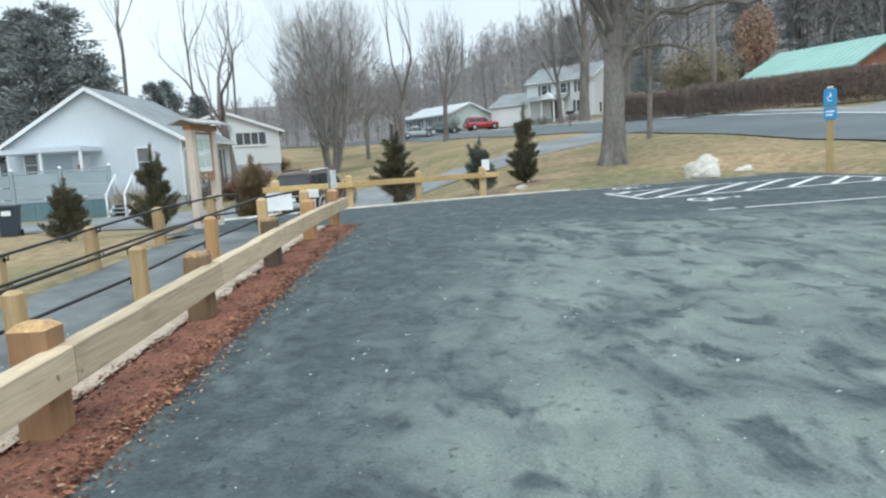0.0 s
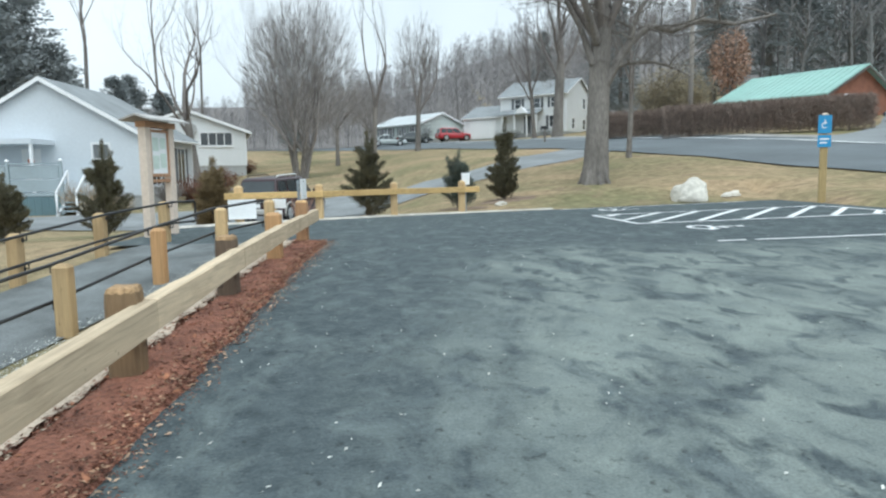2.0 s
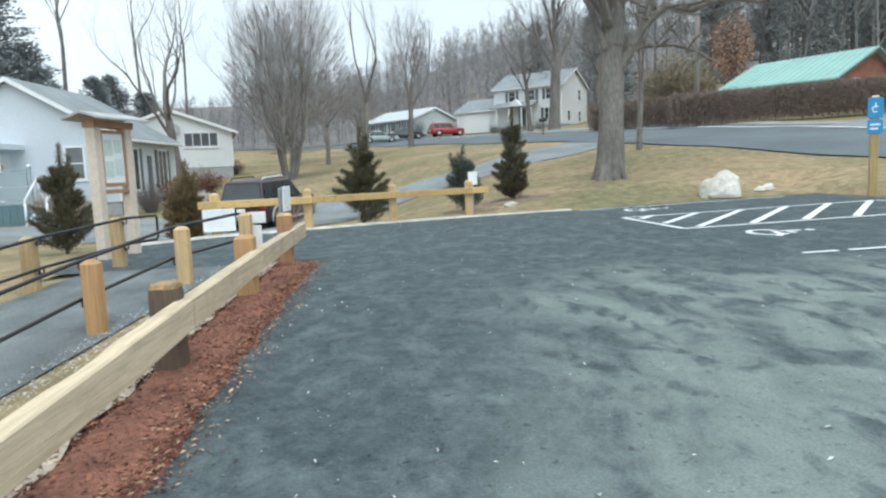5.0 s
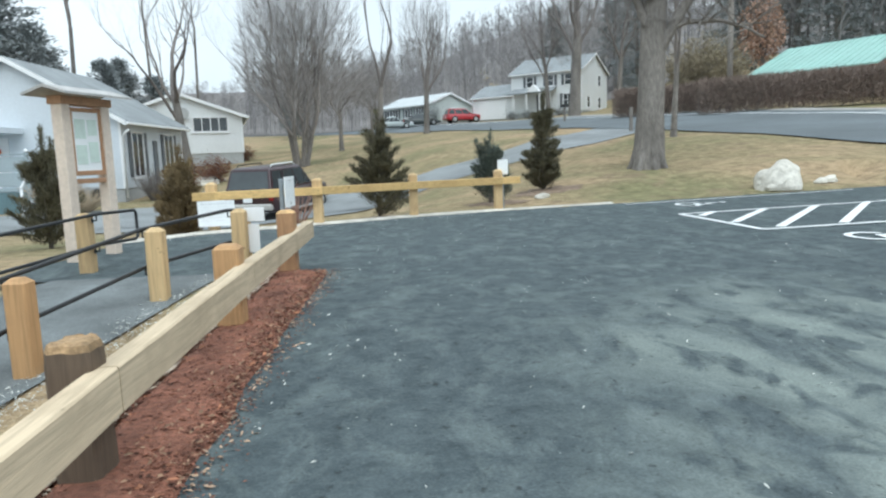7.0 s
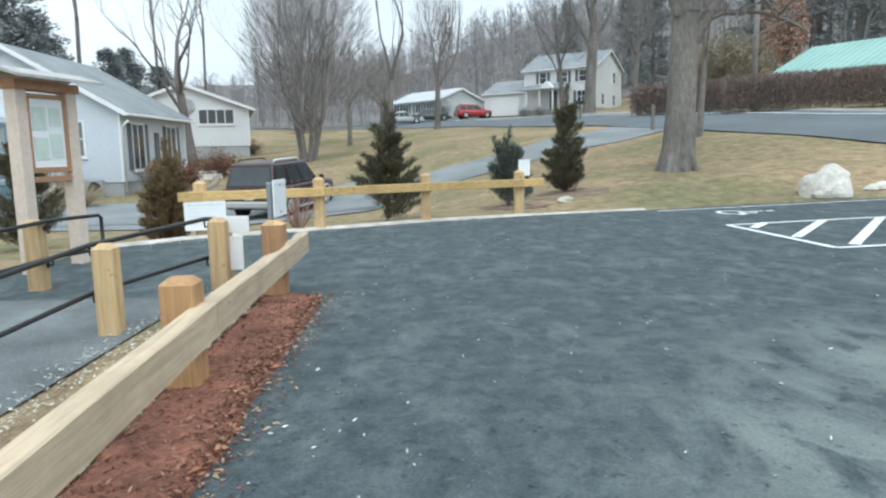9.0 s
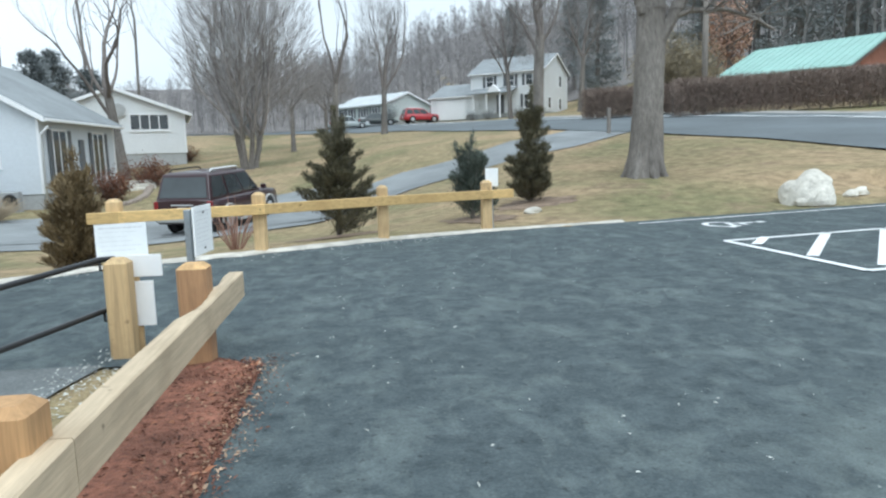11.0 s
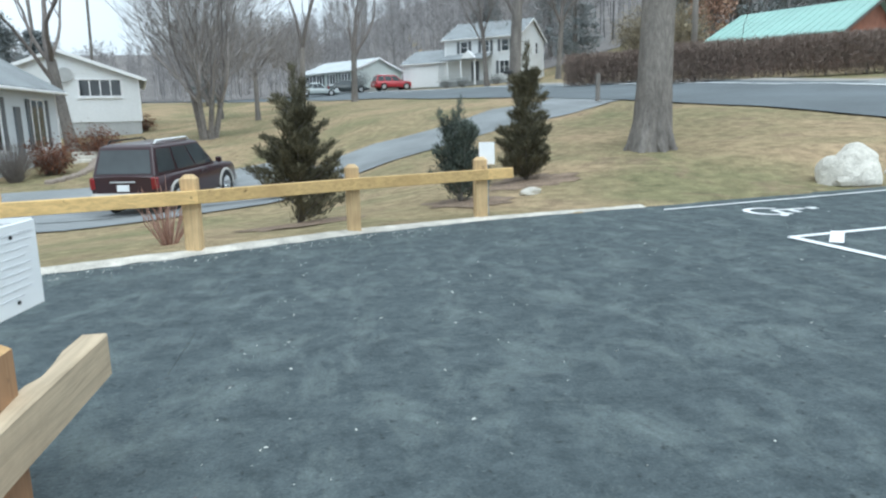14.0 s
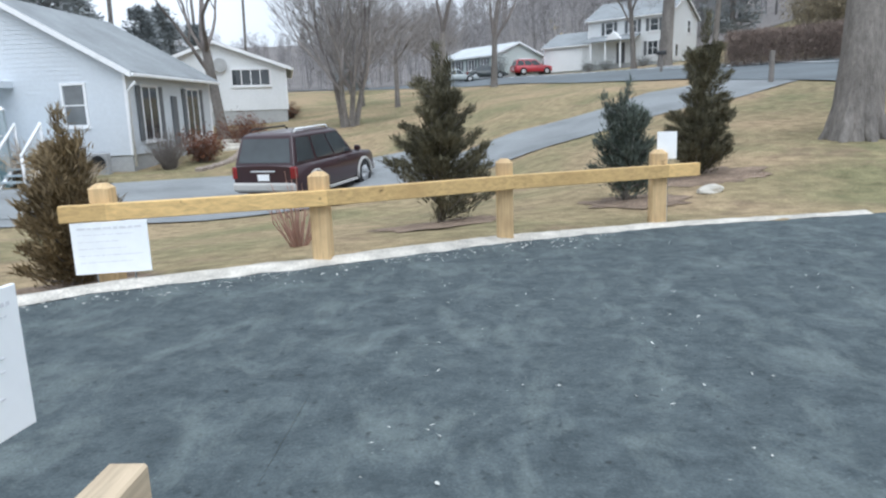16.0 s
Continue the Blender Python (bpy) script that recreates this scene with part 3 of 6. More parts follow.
tagged(mesh_from("stone_edging", v, f, STONE_EDGE, smooth=True), "pale crushed stone strip edging the asphalt", "edging", kind="structure")


# ---- mulch ----
def mulch_edge(y):
    return -0.655 + 0.05 * noise.noise((y * 1.7, 0, 0)) + 0.025 * noise.noise((y * 6, 3, 0))


v, f = [], []
n = 260
for k in range(n + 1):
    y = -12.0 + 18.35 * k / n
    r = mulch_edge(y)
    if y > 5.9:
        r -= 0.55 * ((y - 5.9) / 0.45) ** 2
    for i in range(10):
        x = r + (-1.24 - r) * i / 9
        h = (0.0 if i == 0 else 0.022) + 0.02 * math.sin(math.pi * i / 9) + 0.014 * noise.noise((x * 7, y * 7, 1)) * (i > 0) - 0.03 * (i > 7)
        v.append((x, y, h + lot_z(-0.9, y)))
for k in range(n):
    for i in range(9):
        a = 10 * k + i
        f.append((a, a + 1, a + 11, a + 10))
tagged(mesh_from("mulch_bed", v, f, MULCH, smooth=True), "bed of shredded red wood mulch under the guardrail", "mulch", kind="structure")


# sandy strip behind the mulch
v, f = [], []
for k in range(131):
    y = -12.0 + 18.2 * k / 130
    for i in range(6):
        x = -1.16 + (0.09 * noise.noise((y * 2.3, 1, 0)) + 0.04 * noise.noise((y * 9, 2, 0)) if i == 0 else 0) - 0.075 * i
        v.append((x, y, lot_z(-0.9, y) + 0.032 + 0.015 * noise.noise((x * 9, y * 9, 4)) - 0.02 * (i > 3) - 0.06 * (i == 5)))
for k in range(130):
    for i in range(5):
        a = 6 * k + i
        f.append((a, a + 1, a + 7, a + 6))
tagged(mesh_from("sand_strip", v, f, surface("pale_sand", (0.50, 0.41, 0.32), 0.95, 0.3, 3, 45, 0.8), smooth=True), "strip of pale sand and chips behind the guardrail", "sand", kind="structure")


def chips(name, count, spot, size, material, label, rng):
    """Loose shreds as thin four-cornered slivers."""
    v, f = [], []
    for _ in range(count):
        x, y, z = spot(rng)
        a, t, L = rng.uniform(0, math.tau), rng.uniform(-0.3, 0.4), rng.uniform(*size)
        w = L * rng.uniform(0.10, 0.26)
        d = Vector((math.cos(a), math.sin(a), t))
        s = Vector((-math.sin(a), math.cos(a), 0)) * w
        p = Vector((x, y, z))
        k = len(v)
        v += [p, p + d * L + s * 0.6, p + d * L * 0.5 + s + Vector((0, 0, w * 0.7)), p + d * L * 0.4 - s]
        f += [(k, k + 1, k + 2), (k, k + 2, k + 3), (k + 1, k + 3, k + 2), (k, k + 3, k + 1)]
    return tagged(mesh_from(name, v, f, material), label, "wood chips", kind="stuff")


rng = random.Random(4)


def in_bed(r):
    y = -8.5 + 14.6 * r.random()
    e = mulch_edge(y)
    return (e + (-1.20 - e) * r.random() ** 1.2, y, lot_z(-0.9, y) + 0.012 + 0.03 * r.random())


def bed_rim(r):
    y = -8 + 14.2 * r.random()
    return (mulch_edge(y) + r.gauss(0.0, 0.07), y, lot_z(-0.9, y) + 0.008)


def tan_spot(r):
    y = -8.5 + 14.6 * r.random()
    e = mulch_edge(y)
    patchy = 0.5 + 0.5 * noise.noise((y * 1.3, 7, 0))
    return (e - 0.32 * r.random() ** (1.0 + 1.5 * patchy), y, lot_z(-0.9, y) + 0.03 + 0.025 * r.random())


def spill(r):
    y = -8 + 14.3 * r.random()
    x = mulch_edge(y) + abs(r.gauss(0.0, 0.075)) * (1 + noise.noise((y * 2.1, 4, 0)))
    return (x, y, lot_z(x, y) + 0.008)


def behind(r):
    y = -8 + 14.2 * r.random()
    x = -1.08 - 0.45 * r.random() ** 1.1
    return (x, y, max(bank(x, y), lot_z(-0.9, y) - 0.02 if x > -1.45 else -9) + 0.035)


def ramp_side(r):
    y = -8 + 14.6 * r.random()
    x = ramp_right(y) + r.gauss(0.05, 0.12)
    return (x, y, max(bank(x, y), ramp_z(y) if x < ramp_right(y) else -9) + 0.014)


def on_lot(r):
    y = -7 + 19 * r.random()
    x = -0.5 + 8 * r.random() ** 1.6
    return (x, min(y, lot_back(x) - 0.3), lot_z(x, y) + 0.008)


def by_edge(r):
    x = -3.6 + 5 * r.random()
    return (x, lot_back(x) - 0.05 - abs(r.gauss(0, 0.22)), 0.007)


SAND_CHIP = surface("sandy_chip", (0.52, 0.43, 0.33), 0.95, 0.2, 3, 30, 0.2, 0, False, (1, 1, 1), 0, 0.3)
chips("mulch_shreds", 30000, in_bed, (0.010, 0.045), MULCH, "shreds of red mulch", rng)
chips("orange_shreds", 1500, in_bed, (0.02, 0.07), surface("orange_mulch", (0.33, 0.145, 0.08), 0.95, 0.3, 3, 30, 0.3, 0, False, (1, 1, 1), 0, 0.4), "paler orange shreds in the mulch", rng)
chips("tan_shreds", 2600, tan_spot, (0.010, 0.042), surface("tan_mulch", (0.33, 0.205, 0.13), 0.95, 0.3, 3, 30, 0.3, 0, False, (1, 1, 1), 0, 0.4), "dry tan shreds lying on the mulch", rng)
chips("mulch_spill", 3400, spill, (0.007, 0.028), MULCH, "red shreds spilled on the asphalt's edge", rng)
chips("pale_chips", 1700, bed_rim, (0.015, 0.045), CHIP, "pale wood chips along the mulch rim", rng)
chips("pale_chips", 4200, behind, (0.02, 0.055), SAND_CHIP, "pale wood chips behind the guardrail", rng)
chips("ramp_stone", 5200, ramp_side, (0.012, 0.038), BRIGHT_CHIP, "pale crushed stone along the ramp side", rng)
chips("lot_grit", 950, on_lot, (0.010, 0.036), BRIGHT_CHIP, "pale bits of grit scattered on the asphalt", rng)
chips("edge_grit", 420, by_edge, (0.012, 0.04), BRIGHT_CHIP, "pale stone bits spilled at the asphalt's edge", rng)


# ---- handrails along the ramp ----
def handrail(name, posts, side, label, loop):
    """Timber posts with two black pipe rails hung on the ramp's side by brackets."""
    t = thing(name, posts[0][0], posts[0][1], 0, label, "handrail")
    o = Vector((posts[0][0], posts[0][1], 0))
    for k, (x, y, top) in enumerate(posts):
        g = bank(x, y)
        wood = ORANGE_POST if k == 2 and not loop else NEW_WOOD
        post("post", t, x - o.x, y - o.y, g, top - g, 0.15, wood, wood, 0.035)
    lines = []
    for drop in (0.015, 0.36):
        pts = [Vector((x + side * 0.125, y + 0.03, top - drop)) - o for x, y, top in posts]
        first = pts[0] + (pts[0] - pts[1]) * (0.42 if loop else 0.10)
        first.z = pts[0].z - 0.01
        lines.append([first] + pts)
        for p, (x, y, top) in zip(pts, posts):
            b2 = bmesh.new()
            c = Vector((x, y + 0.03, top - drop - 0.07)) - o
            tube(b2, [c + Vector((side * 0.07, 0, 0)), c + Vector((side * 0.125, 0, 0)), c + Vector((side * 0.125, 0, 0.06))], 0.010, 6)
            tube(b2, [c + Vector((side * 0.072, 0, 0)), c + Vector((side * 0.080, 0, 0))], 0.03, 8)
            part("bracket", b2, BLACK_STEEL, t)
    if loop:
        bm = bmesh.new()
        tube(bm, lines[0][::-1] + [lines[0][0] + Vector((0.01, 0.04, -0.03))] + [lines[1][0] + Vector((0.01, 0.04, 0.03))] + lines[1], 0.019, 8)
        part("pipe_rail", bm, BLACK_STEEL, t, "black steel pipe rail looped at its end")
    else:
        for ln in lines:
            bm = bmesh.new()
            tube(bm, [ln[0] + Vector((0, 0.03, -0.035)), ln[0]] + ln[1:], 0.019, 8)
            part("pipe_rail", bm, BLACK_STEEL, t, "black steel pipe rail")
    return t


NEAR_POSTS = ((-1.61, 6.45, 0.67), (-2.06, 5.24, 0.61), (-2.37, 3.60, 0.46), (-2.60, 1.75, 0.28), (-2.95, 0.0, 0.12), (-3.3, -1.7, -0.05), (-3.65, -3.4, -0.16), (-4.0, -5.1, -0.16))
FAR_POSTS = ((-3.38, 6.75, 0.66), (-3.76, 5.25, 0.57), (-4.10, 3.71, 0.42), (-4.42, 2.1, 0.26), (-4.75, 0.45, 0.10), (-5.1, -1.2, -0.06), (-5.4, -2.9, -0.16))
handrail("handrail", NEAR_POSTS, -1, "timber handrail posts with black pipe rails beside the guardrail", False)
handrail("handrail", FAR_POSTS, 1, "timber handrail posts with looped black pipe rails on the lawn side", True)


# ---- signs ----
def sign_panel(name, parent, w, h, rows, at, title=True):
    """A thin white board with bars for its lettering; its face looks along -y."""
    bm = bmesh.new()
    box(bm, -w / 2, -0.006, 0, w / 2, 0.006, h, 0.002)
    ob = part(name, bm, WHITE_SIGN, parent)
    ob.matrix_basis = at
    r = random.Random(int(w * 1000) + rows)
    step = h * 0.8 / max(rows, 1)
    for k in range(rows):
        bm = bmesh.new()
        z = h * 0.90 - k * step
        th = step * (0.30 if (title and k == 0) else 0.10)
        x = -w * 0.42
        end = w * (0.42 if k == 0 else r.uniform(0.1, 0.42))
        while x < end:
            L = w * r.uniform(0.05, 0.14)
            box(bm, x, -0.0085, z - th, min(x + L, end), -0.0065, z)
            x += L + w * 0.02
        part("text_line", bm, SIGN_TEXT, ob)
    return ob


s1 = thing("rules_sign", -3.07, 10.80, 0.09, "white notice board hung under the barrier fence rail", "sign", 13)
sign_panel("panel", s1, 0.60, 0.435, 6, pose(0, 0, 0))
for x in (-0.14, 0.16):
    b2 = bmesh.new()
    tube(b2, [(x, 0.02, -0.11), (x, 0.02, 0.3)], 0.006, 5)
    part("wire_leg", b2, GALV, s1)

s2 = thing("post_sign", -1.13, 6.42, 0, "white lettered sign on a galvanised steel post by the guardrail", "sign")
one_box("steel_post", -0.022, -0.035, -0.3, 0.018, 0.035, 0.97, GALV, s2, "galvanised steel channel post", 0.004)
sp = sign_panel("panel", s2, 0.35, 0.325, 9, pose(0.064, 0.10, 0.665, 0, 0, 84))
for z in (0.04, 0.28):
    b2 = bmesh.new()
    tube(b2, [(0, -0.012, z), (0, -0.005, z)], 0.008, 6)
    part("bolt", b2, BLACK_STEEL, sp)

s3 = thing("paper_signs", -1.55, 6.55, 0, "two small white sheets fixed behind a handrail post", "sign")
sign_panel("sheet", s3, 0.22, 0.15, 0, pose(0.08, 0.0, 0.52))
sign_panel("sheet", s3, 0.15, 0.31, 0, pose(0.05, 0.0, 0.18))
one_box("backing_stake", -0.03, 0.008, -0.1, 0.03, 0.03, 0.62, NEW_WOOD, s3)

s4 = thing("small_sign", 2.11, 13.12, 0, "small white sign on a stake behind the barrier fence", "sign", -8)
sign_panel("panel", s4, 0.21, 0.30, 0, pose(0, 0, 0.72))
one_box("stake", -0.02, 0.008, -0.2, 0.02, 0.03, 0.95, GALV, s4)

# ---- notice kiosk ----
k1 = thing("notice_kiosk", -3.88, 8.05, bank(-3.88, 8.05), "pale timber notice kiosk with a small shingled roof", "kiosk", 76)
KZ = -bank(-3.88, 8.05)
for x in (-0.36, 0.36):
    one_box("post", x - 0.075, -0.075, -0.3, x + 0.075, 0.075, 1.98 + KZ, PALE_POST, k1, "pale pinkish square post", 0.008)
one_box("board", -0.285, -0.03, 1.06 + KZ, 0.285, 0.03, 1.90 + KZ, CEDAR, k1, "reddish cedar backing board", 0.005)
one_box("poster", -0.235, -0.04, 1.12 + KZ, 0.235, -0.033, 1.85 + KZ, WHITE_SIGN, k1, "pale printed sheets behind the glazing")
bm = bmesh.new()
for a, b_, c, d in ((-0.285, -0.235, 1.06, 1.90), (0.235, 0.285, 1.06, 1.90), (-0.235, 0.235, 1.06, 1.12), (-0.235, 0.235, 1.85, 1.90)):
    box(bm, a, -0.055, c + KZ, b_, -0.031, d + KZ, 0.004)
part("frame", bm, CEDAR, k1)
NOTICE = surface("pale_green_notice", (0.62, 0.72, 0.66), 0.6, 0.1)
for x, z, w, h in ((-0.11, 1.52, 0.19, 0.24), (0.11, 1.56, 0.17, 0.2), (-0.11, 1.2, 0.19, 0.24), (0.11, 1.22, 0.18, 0.26)):
    one_box("notice", x - w / 2, -0.046, z + KZ, x + w / 2, -0.0415, z + h + KZ, NOTICE, k1)
one_box("cross_beam", -0.46, -0.1, 1.93 + KZ, 0.46, 0.1, 2.03 + KZ, CEDAR, k1, "reddish cedar beam under the roof", 0.006)
one_box("ledge", -0.285, -0.05, 0.96 + KZ, 0.285, 0.05, 1.02 + KZ, CEDAR, k1, "", 0.005)
bm = bmesh.new()
prism(bm, [(-0.30, 0.0), (0, 0.09), (0.30, 0.0), (0.30, 0.03), (0, 0.125), (-0.30, 0.03)], -0.62, 0.62, 0, pose(0, 0, 2.03 + KZ, 0, 0, 90))
part("roof", bm, surface("grey_kiosk_shingle", (0.40, 0.39, 0.38), 0.9, 0.2, 2, 20, 0.3), k1)

# ---- rocks ----
ROCK = surface("pale_limestone", (0.62, 0.59, 0.52), 0.9, 0.18, 2.2, 12, 0.8, dist=0.03)


def rock(name, x, y, sx, sy, sz, seed, label):
    bm = bmesh.new()
    bmesh.ops.create_icosphere(bm, subdivisions=4, radius=1)
    for v in bm.verts:
        c = v.co.copy()
        n1 = noise.noise(c * 1.1 + Vector((seed, 0, 0)))
        n2 = noise.cell(c * 1.6 + Vector((seed, 5, 0)))
        n3 = noise.noise(c * 4 + Vector((0, seed, 0)))
        v.co = c * (1 + 0.34 * n1 + 0.10 * n2 + 0.06 * n3)
        v.co.x += 0.25 * v.co.z * (1 if v.co.x > 0 else 0.6)
        v.co = Vector((v.co.x * sx, v.co.y * sy, max(v.co.z, -0.35) * sz))
    bmesh.ops.smooth_vert(bm, verts=bm.verts[:], factor=0.35, use_axis_x=True, use_axis_y=True, use_axis_z=True)
    ob = part(name, bm, ROCK)
    ob.location = (x, y, bank(x, y) + 0.30 * sz)
    return tagged(ob, label, "rock")


rock("boulder", 8.55, 14.3, 0.47, 0.4, 0.48, 3.3, "large pale limestone boulder on the lawn edge")
rock("stone", 10.05, 14.9, 0.22, 0.13, 0.12, 7.1, "small pale stone beside the boulder")
rock("stone", 9.8, 14.8, 0.14, 0.10, 0.10, 1.4, "small pale stone beside the boulder")
rock("stone", 3.3, 15.2, 0.16, 0.10, 0.09, 4.2, "small pale stone by a juniper's mulch ring")

# ---- accessible parking sign post ----
BLUE = surface("blue_sign_face", (0.05, 0.30, 0.58), 0.5, 0.06)
hp = thing("parking_sign_post", 11.1, 12.3, bank(11.1, 12.3), "yellowish timber post with a blue accessible parking sign", "sign post", -28)
post("post", hp, 0, 0, 0, 2.2, 0.17, PALE_POST, wood_material("aged_yellow_post", (0.50, 0.37, 0.17), (0.34, 0.25, 0.13)), 0.03)
bm = bmesh.new()
box(bm, -0.15, -0.105, 1.70, 0.15, -0.088, 2.15, 0.004)
box(bm, -0.15, -0.105, 1.36, 0.15, -0.088, 1.66, 0.004)
pn = part("sign_face", bm, BLUE, hp, "blue sign face with white symbol")
bm = bmesh.new()
for a in range(12):
    t0, t1 = math.tau * (0.12 + 0.06 * a), math.tau * (0.12 + 0.06 * (a + 1))
    q = [(0.075 * math.cos(t0), 0.075 * math.sin(t0)), (0.075 * math.cos(t1), 0.075 * math.sin(t1)), (0.055 * math.cos(t1), 0.055 * math.sin(t1)), (0.055 * math.cos(t0), 0.055 * math.sin(t0))]
    bm.faces.new([bm.verts.new((x, -0.1065, 1.9 + z)) for x, z in q])
part("symbol", bm, WHITE_SIGN, pn)
one_box("symbol_back", -0.012, -0.108, 1.92, 0.012, -0.1062, 2.04, WHITE_SIGN, pn)
one_box("text_line", -0.1, -0.108, 1.54, 0.1, -0.1062, 1.58, WHITE_SIGN, pn)
one_box("text_line", -0.1, -0.108, 1.45, 0.06, -0.1062, 1.49, WHITE_SIGN, pn)

# ---- plants ----
def leaf_material(name, dark, light, rough=0.7, low=0.55, high=1.4):
    m, n, l, b = nodes_of(name)
    v = place_vec(n, l)
    col = noise_ramp(n, l, v, 2.0, 5, ((0.3, dark), (0.72, light)))
    r = n.new("ShaderNodeMapRange")
    r.inputs["To Min"].default_value, r.inputs["To Max"].default_value = low, high
    l.new(n.new("ShaderNodeNewGeometry").outputs["Random Per Island"], r.inputs["Value"])
    l.new(mixed(n, l, 1.0, col, r.outputs["Result"], "MULTIPLY"), b.inputs["Base Color"])
    b.inputs["Roughness"].default_value = rough
    b.inputs["Specular IOR Level"].default_value = 0.2
    return m


JUNIPER = leaf_material("juniper_green", (0.075, 0.072, 0.048), (0.165, 0.15, 0.095))
JUNIPER_BLUE = leaf_material("juniper_blue_green", (0.064, 0.080, 0.068), (0.125, 0.145, 0.120))
JUNIPER_BROWN = leaf_material("juniper_bronze", (0.13, 0.098, 0.055), (0.25, 0.19, 0.105))
# blue-grey and paler than real needles, to carry the haze over distant evergreens
HAZED_PINE = leaf_material("pine_green", (0.20, 0.22, 0.226), (0.275, 0.294, 0.297), 0.8, 0.85, 1.15)
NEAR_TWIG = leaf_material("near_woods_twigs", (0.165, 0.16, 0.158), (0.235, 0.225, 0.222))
OAK_LEAF = leaf_material("dry_oak_leaves", (0.34, 0.21, 0.15), (0.50, 0.34, 0.26))
HEDGE_LEAF = leaf_material("hedge_twigs", (0.20, 0.155, 0.13), (0.29, 0.23, 0.195))
MOUND_TWIG = leaf_material("olive_tan_twigs", (0.22, 0.185, 0.125), (0.31, 0.265, 0.18))
RED_SHRUB = leaf_material("russet_shrub", (0.10, 0.045, 0.03), (0.22, 0.10, 0.06))
# far twigs lighter than the near woods: distance haze put into their colour
HAZED_TWIG = leaf_material("far_woods_twigs", (0.245, 0.235, 0.236), (0.36, 0.345, 0.346))
CROWN_TWIG = leaf_material("bare_crown_twigs", (0.22, 0.203, 0.197), (0.33, 0.308, 0.30))


def sprig(v, f, p, d, L, w, rng):
    """A small flat spray of scale leaves: a bent diamond pair."""
    s = d.cross(Vector((rng.gauss(0, 1), rng.gauss(0, 1), rng.gauss(0, 1))))
    if s.length < 1e-4:
        return
    s = s.normalized() * w
    k = len(v)
    v += [p, p + d * L * 0.45 + s, p + d * L, p + d * L * 0.45 - s]
    f.append((k, k + 1, k + 2, k + 3))


def juniper(name, x, y, h, r, mat, seed, label, spires=5, wide=1.0, density=1.0):
    """An upright juniper: a short trunk, rising limbs and thousands of small sprays, ragged in outline."""
    rng = random.Random(seed)
    t = thing(name, x, y, bank(x, y), label, "juniper", group="young junipers")
    bm = bmesh.new()
    tube(bm, [(0, 0, -0.2), (0.02, 0, h * 0.4), (0, 0.02, h * 0.8)], [0.05, 0.035, 0.01], 7)
    limbs = []
    for k in range(int(64 * density)):
        a = rng.uniform(0, math.tau)
        z0 = h * rng.uniform(0.03, 0.8) ** 1.15
        reach = r * wide * rng.uniform(0.7, 1.08) * (1 - z0 / h) ** 0.75
        up = rng.uniform(0.35, 0.85) * reach
        tip = Vector((math.cos(a) * reach, math.sin(a) * reach, z0 + up))
        limbs.append((Vector((0, 0, z0)), tip))
    for k in range(spires):
        a = rng.uniform(0, math.tau)
        q = r * rng.uniform(0.15, 0.6)
        limbs.append((Vector((math.cos(a) * q * 0.3, math.sin(a) * q * 0.3, h * 0.25)), Vector((math.cos(a) * q, math.sin(a) * q, h * rng.uniform(0.62, 0.92)))))
    limbs.append((Vector((0, 0, h * 0.3)), Vector((0.03, 0, h))))
    for a, b in limbs:
        tube(bm, [a, a.lerp(b, 0.55) + Vector((0, 0, -0.05)), b], [0.015, 0.01, 0.003], 4, False)
    part("trunk", bm, BARK, t)
    v, f = [], []
    for a, b in limbs:
        L = (b - a).length
        d = (b - a).normalized()
        for _ in range(int(420 * density * (0.35 + L))):
            s = rng.uniform(0.12, 1.03)
            spread = 0.075 * (1.15 - s * 0.8)
            p = a.lerp(b, s) + Vector((rng.gauss(0, spread), rng.gauss(0, spread), rng.gauss(0, spread * 0.8)))
            if p.z < 0.03:
                continue
            o = (d * 0.9 + Vector((rng.gauss(0, 0.45), rng.gauss(0, 0.45), 0.45 + rng.gauss(0, 0.3)))).normalized()
            sprig(v, f, p, o, rng.uniform(0.05, 0.13), rng.uniform(0.004, 0.010), rng)
    ob = mesh_from("foliage", v, f, mat, t)
    return t


juniper("juniper", -0.52, 14.75, 2.35, 0.72, JUNIPER, 1, "dark olive young juniper with a ragged spire behind the fence", 4, 1.1)
juniper("juniper", 2.05, 14.95, 1.6, 0.52, JUNIPER_BLUE, 2, "small blue-green juniper with open upright tips", 11, 1.05, 0.62)
juniper("juniper", 3.6, 16.6, 2.45, 0.62, JUNIPER, 3, "tall dark conical juniper in a mulch ring", 3)
juniper("juniper", -3.95, 11.7, 1.68, 0.50, JUNIPER_BROWN, 4, "bronze-tinged juniper beside the notice board fence", 4, 1.0, 1.1)
juniper("juniper", -7.0, 13.0, 2.3, 0.75, JUNIPER, 5, "dark juniper on the lawn beside the kiosk", 4)
juniper("juniper", -8.9, 12.0, 1.6, 0.55, JUNIPER, 6, "low dark juniper on the lawn", 4, 1.1)
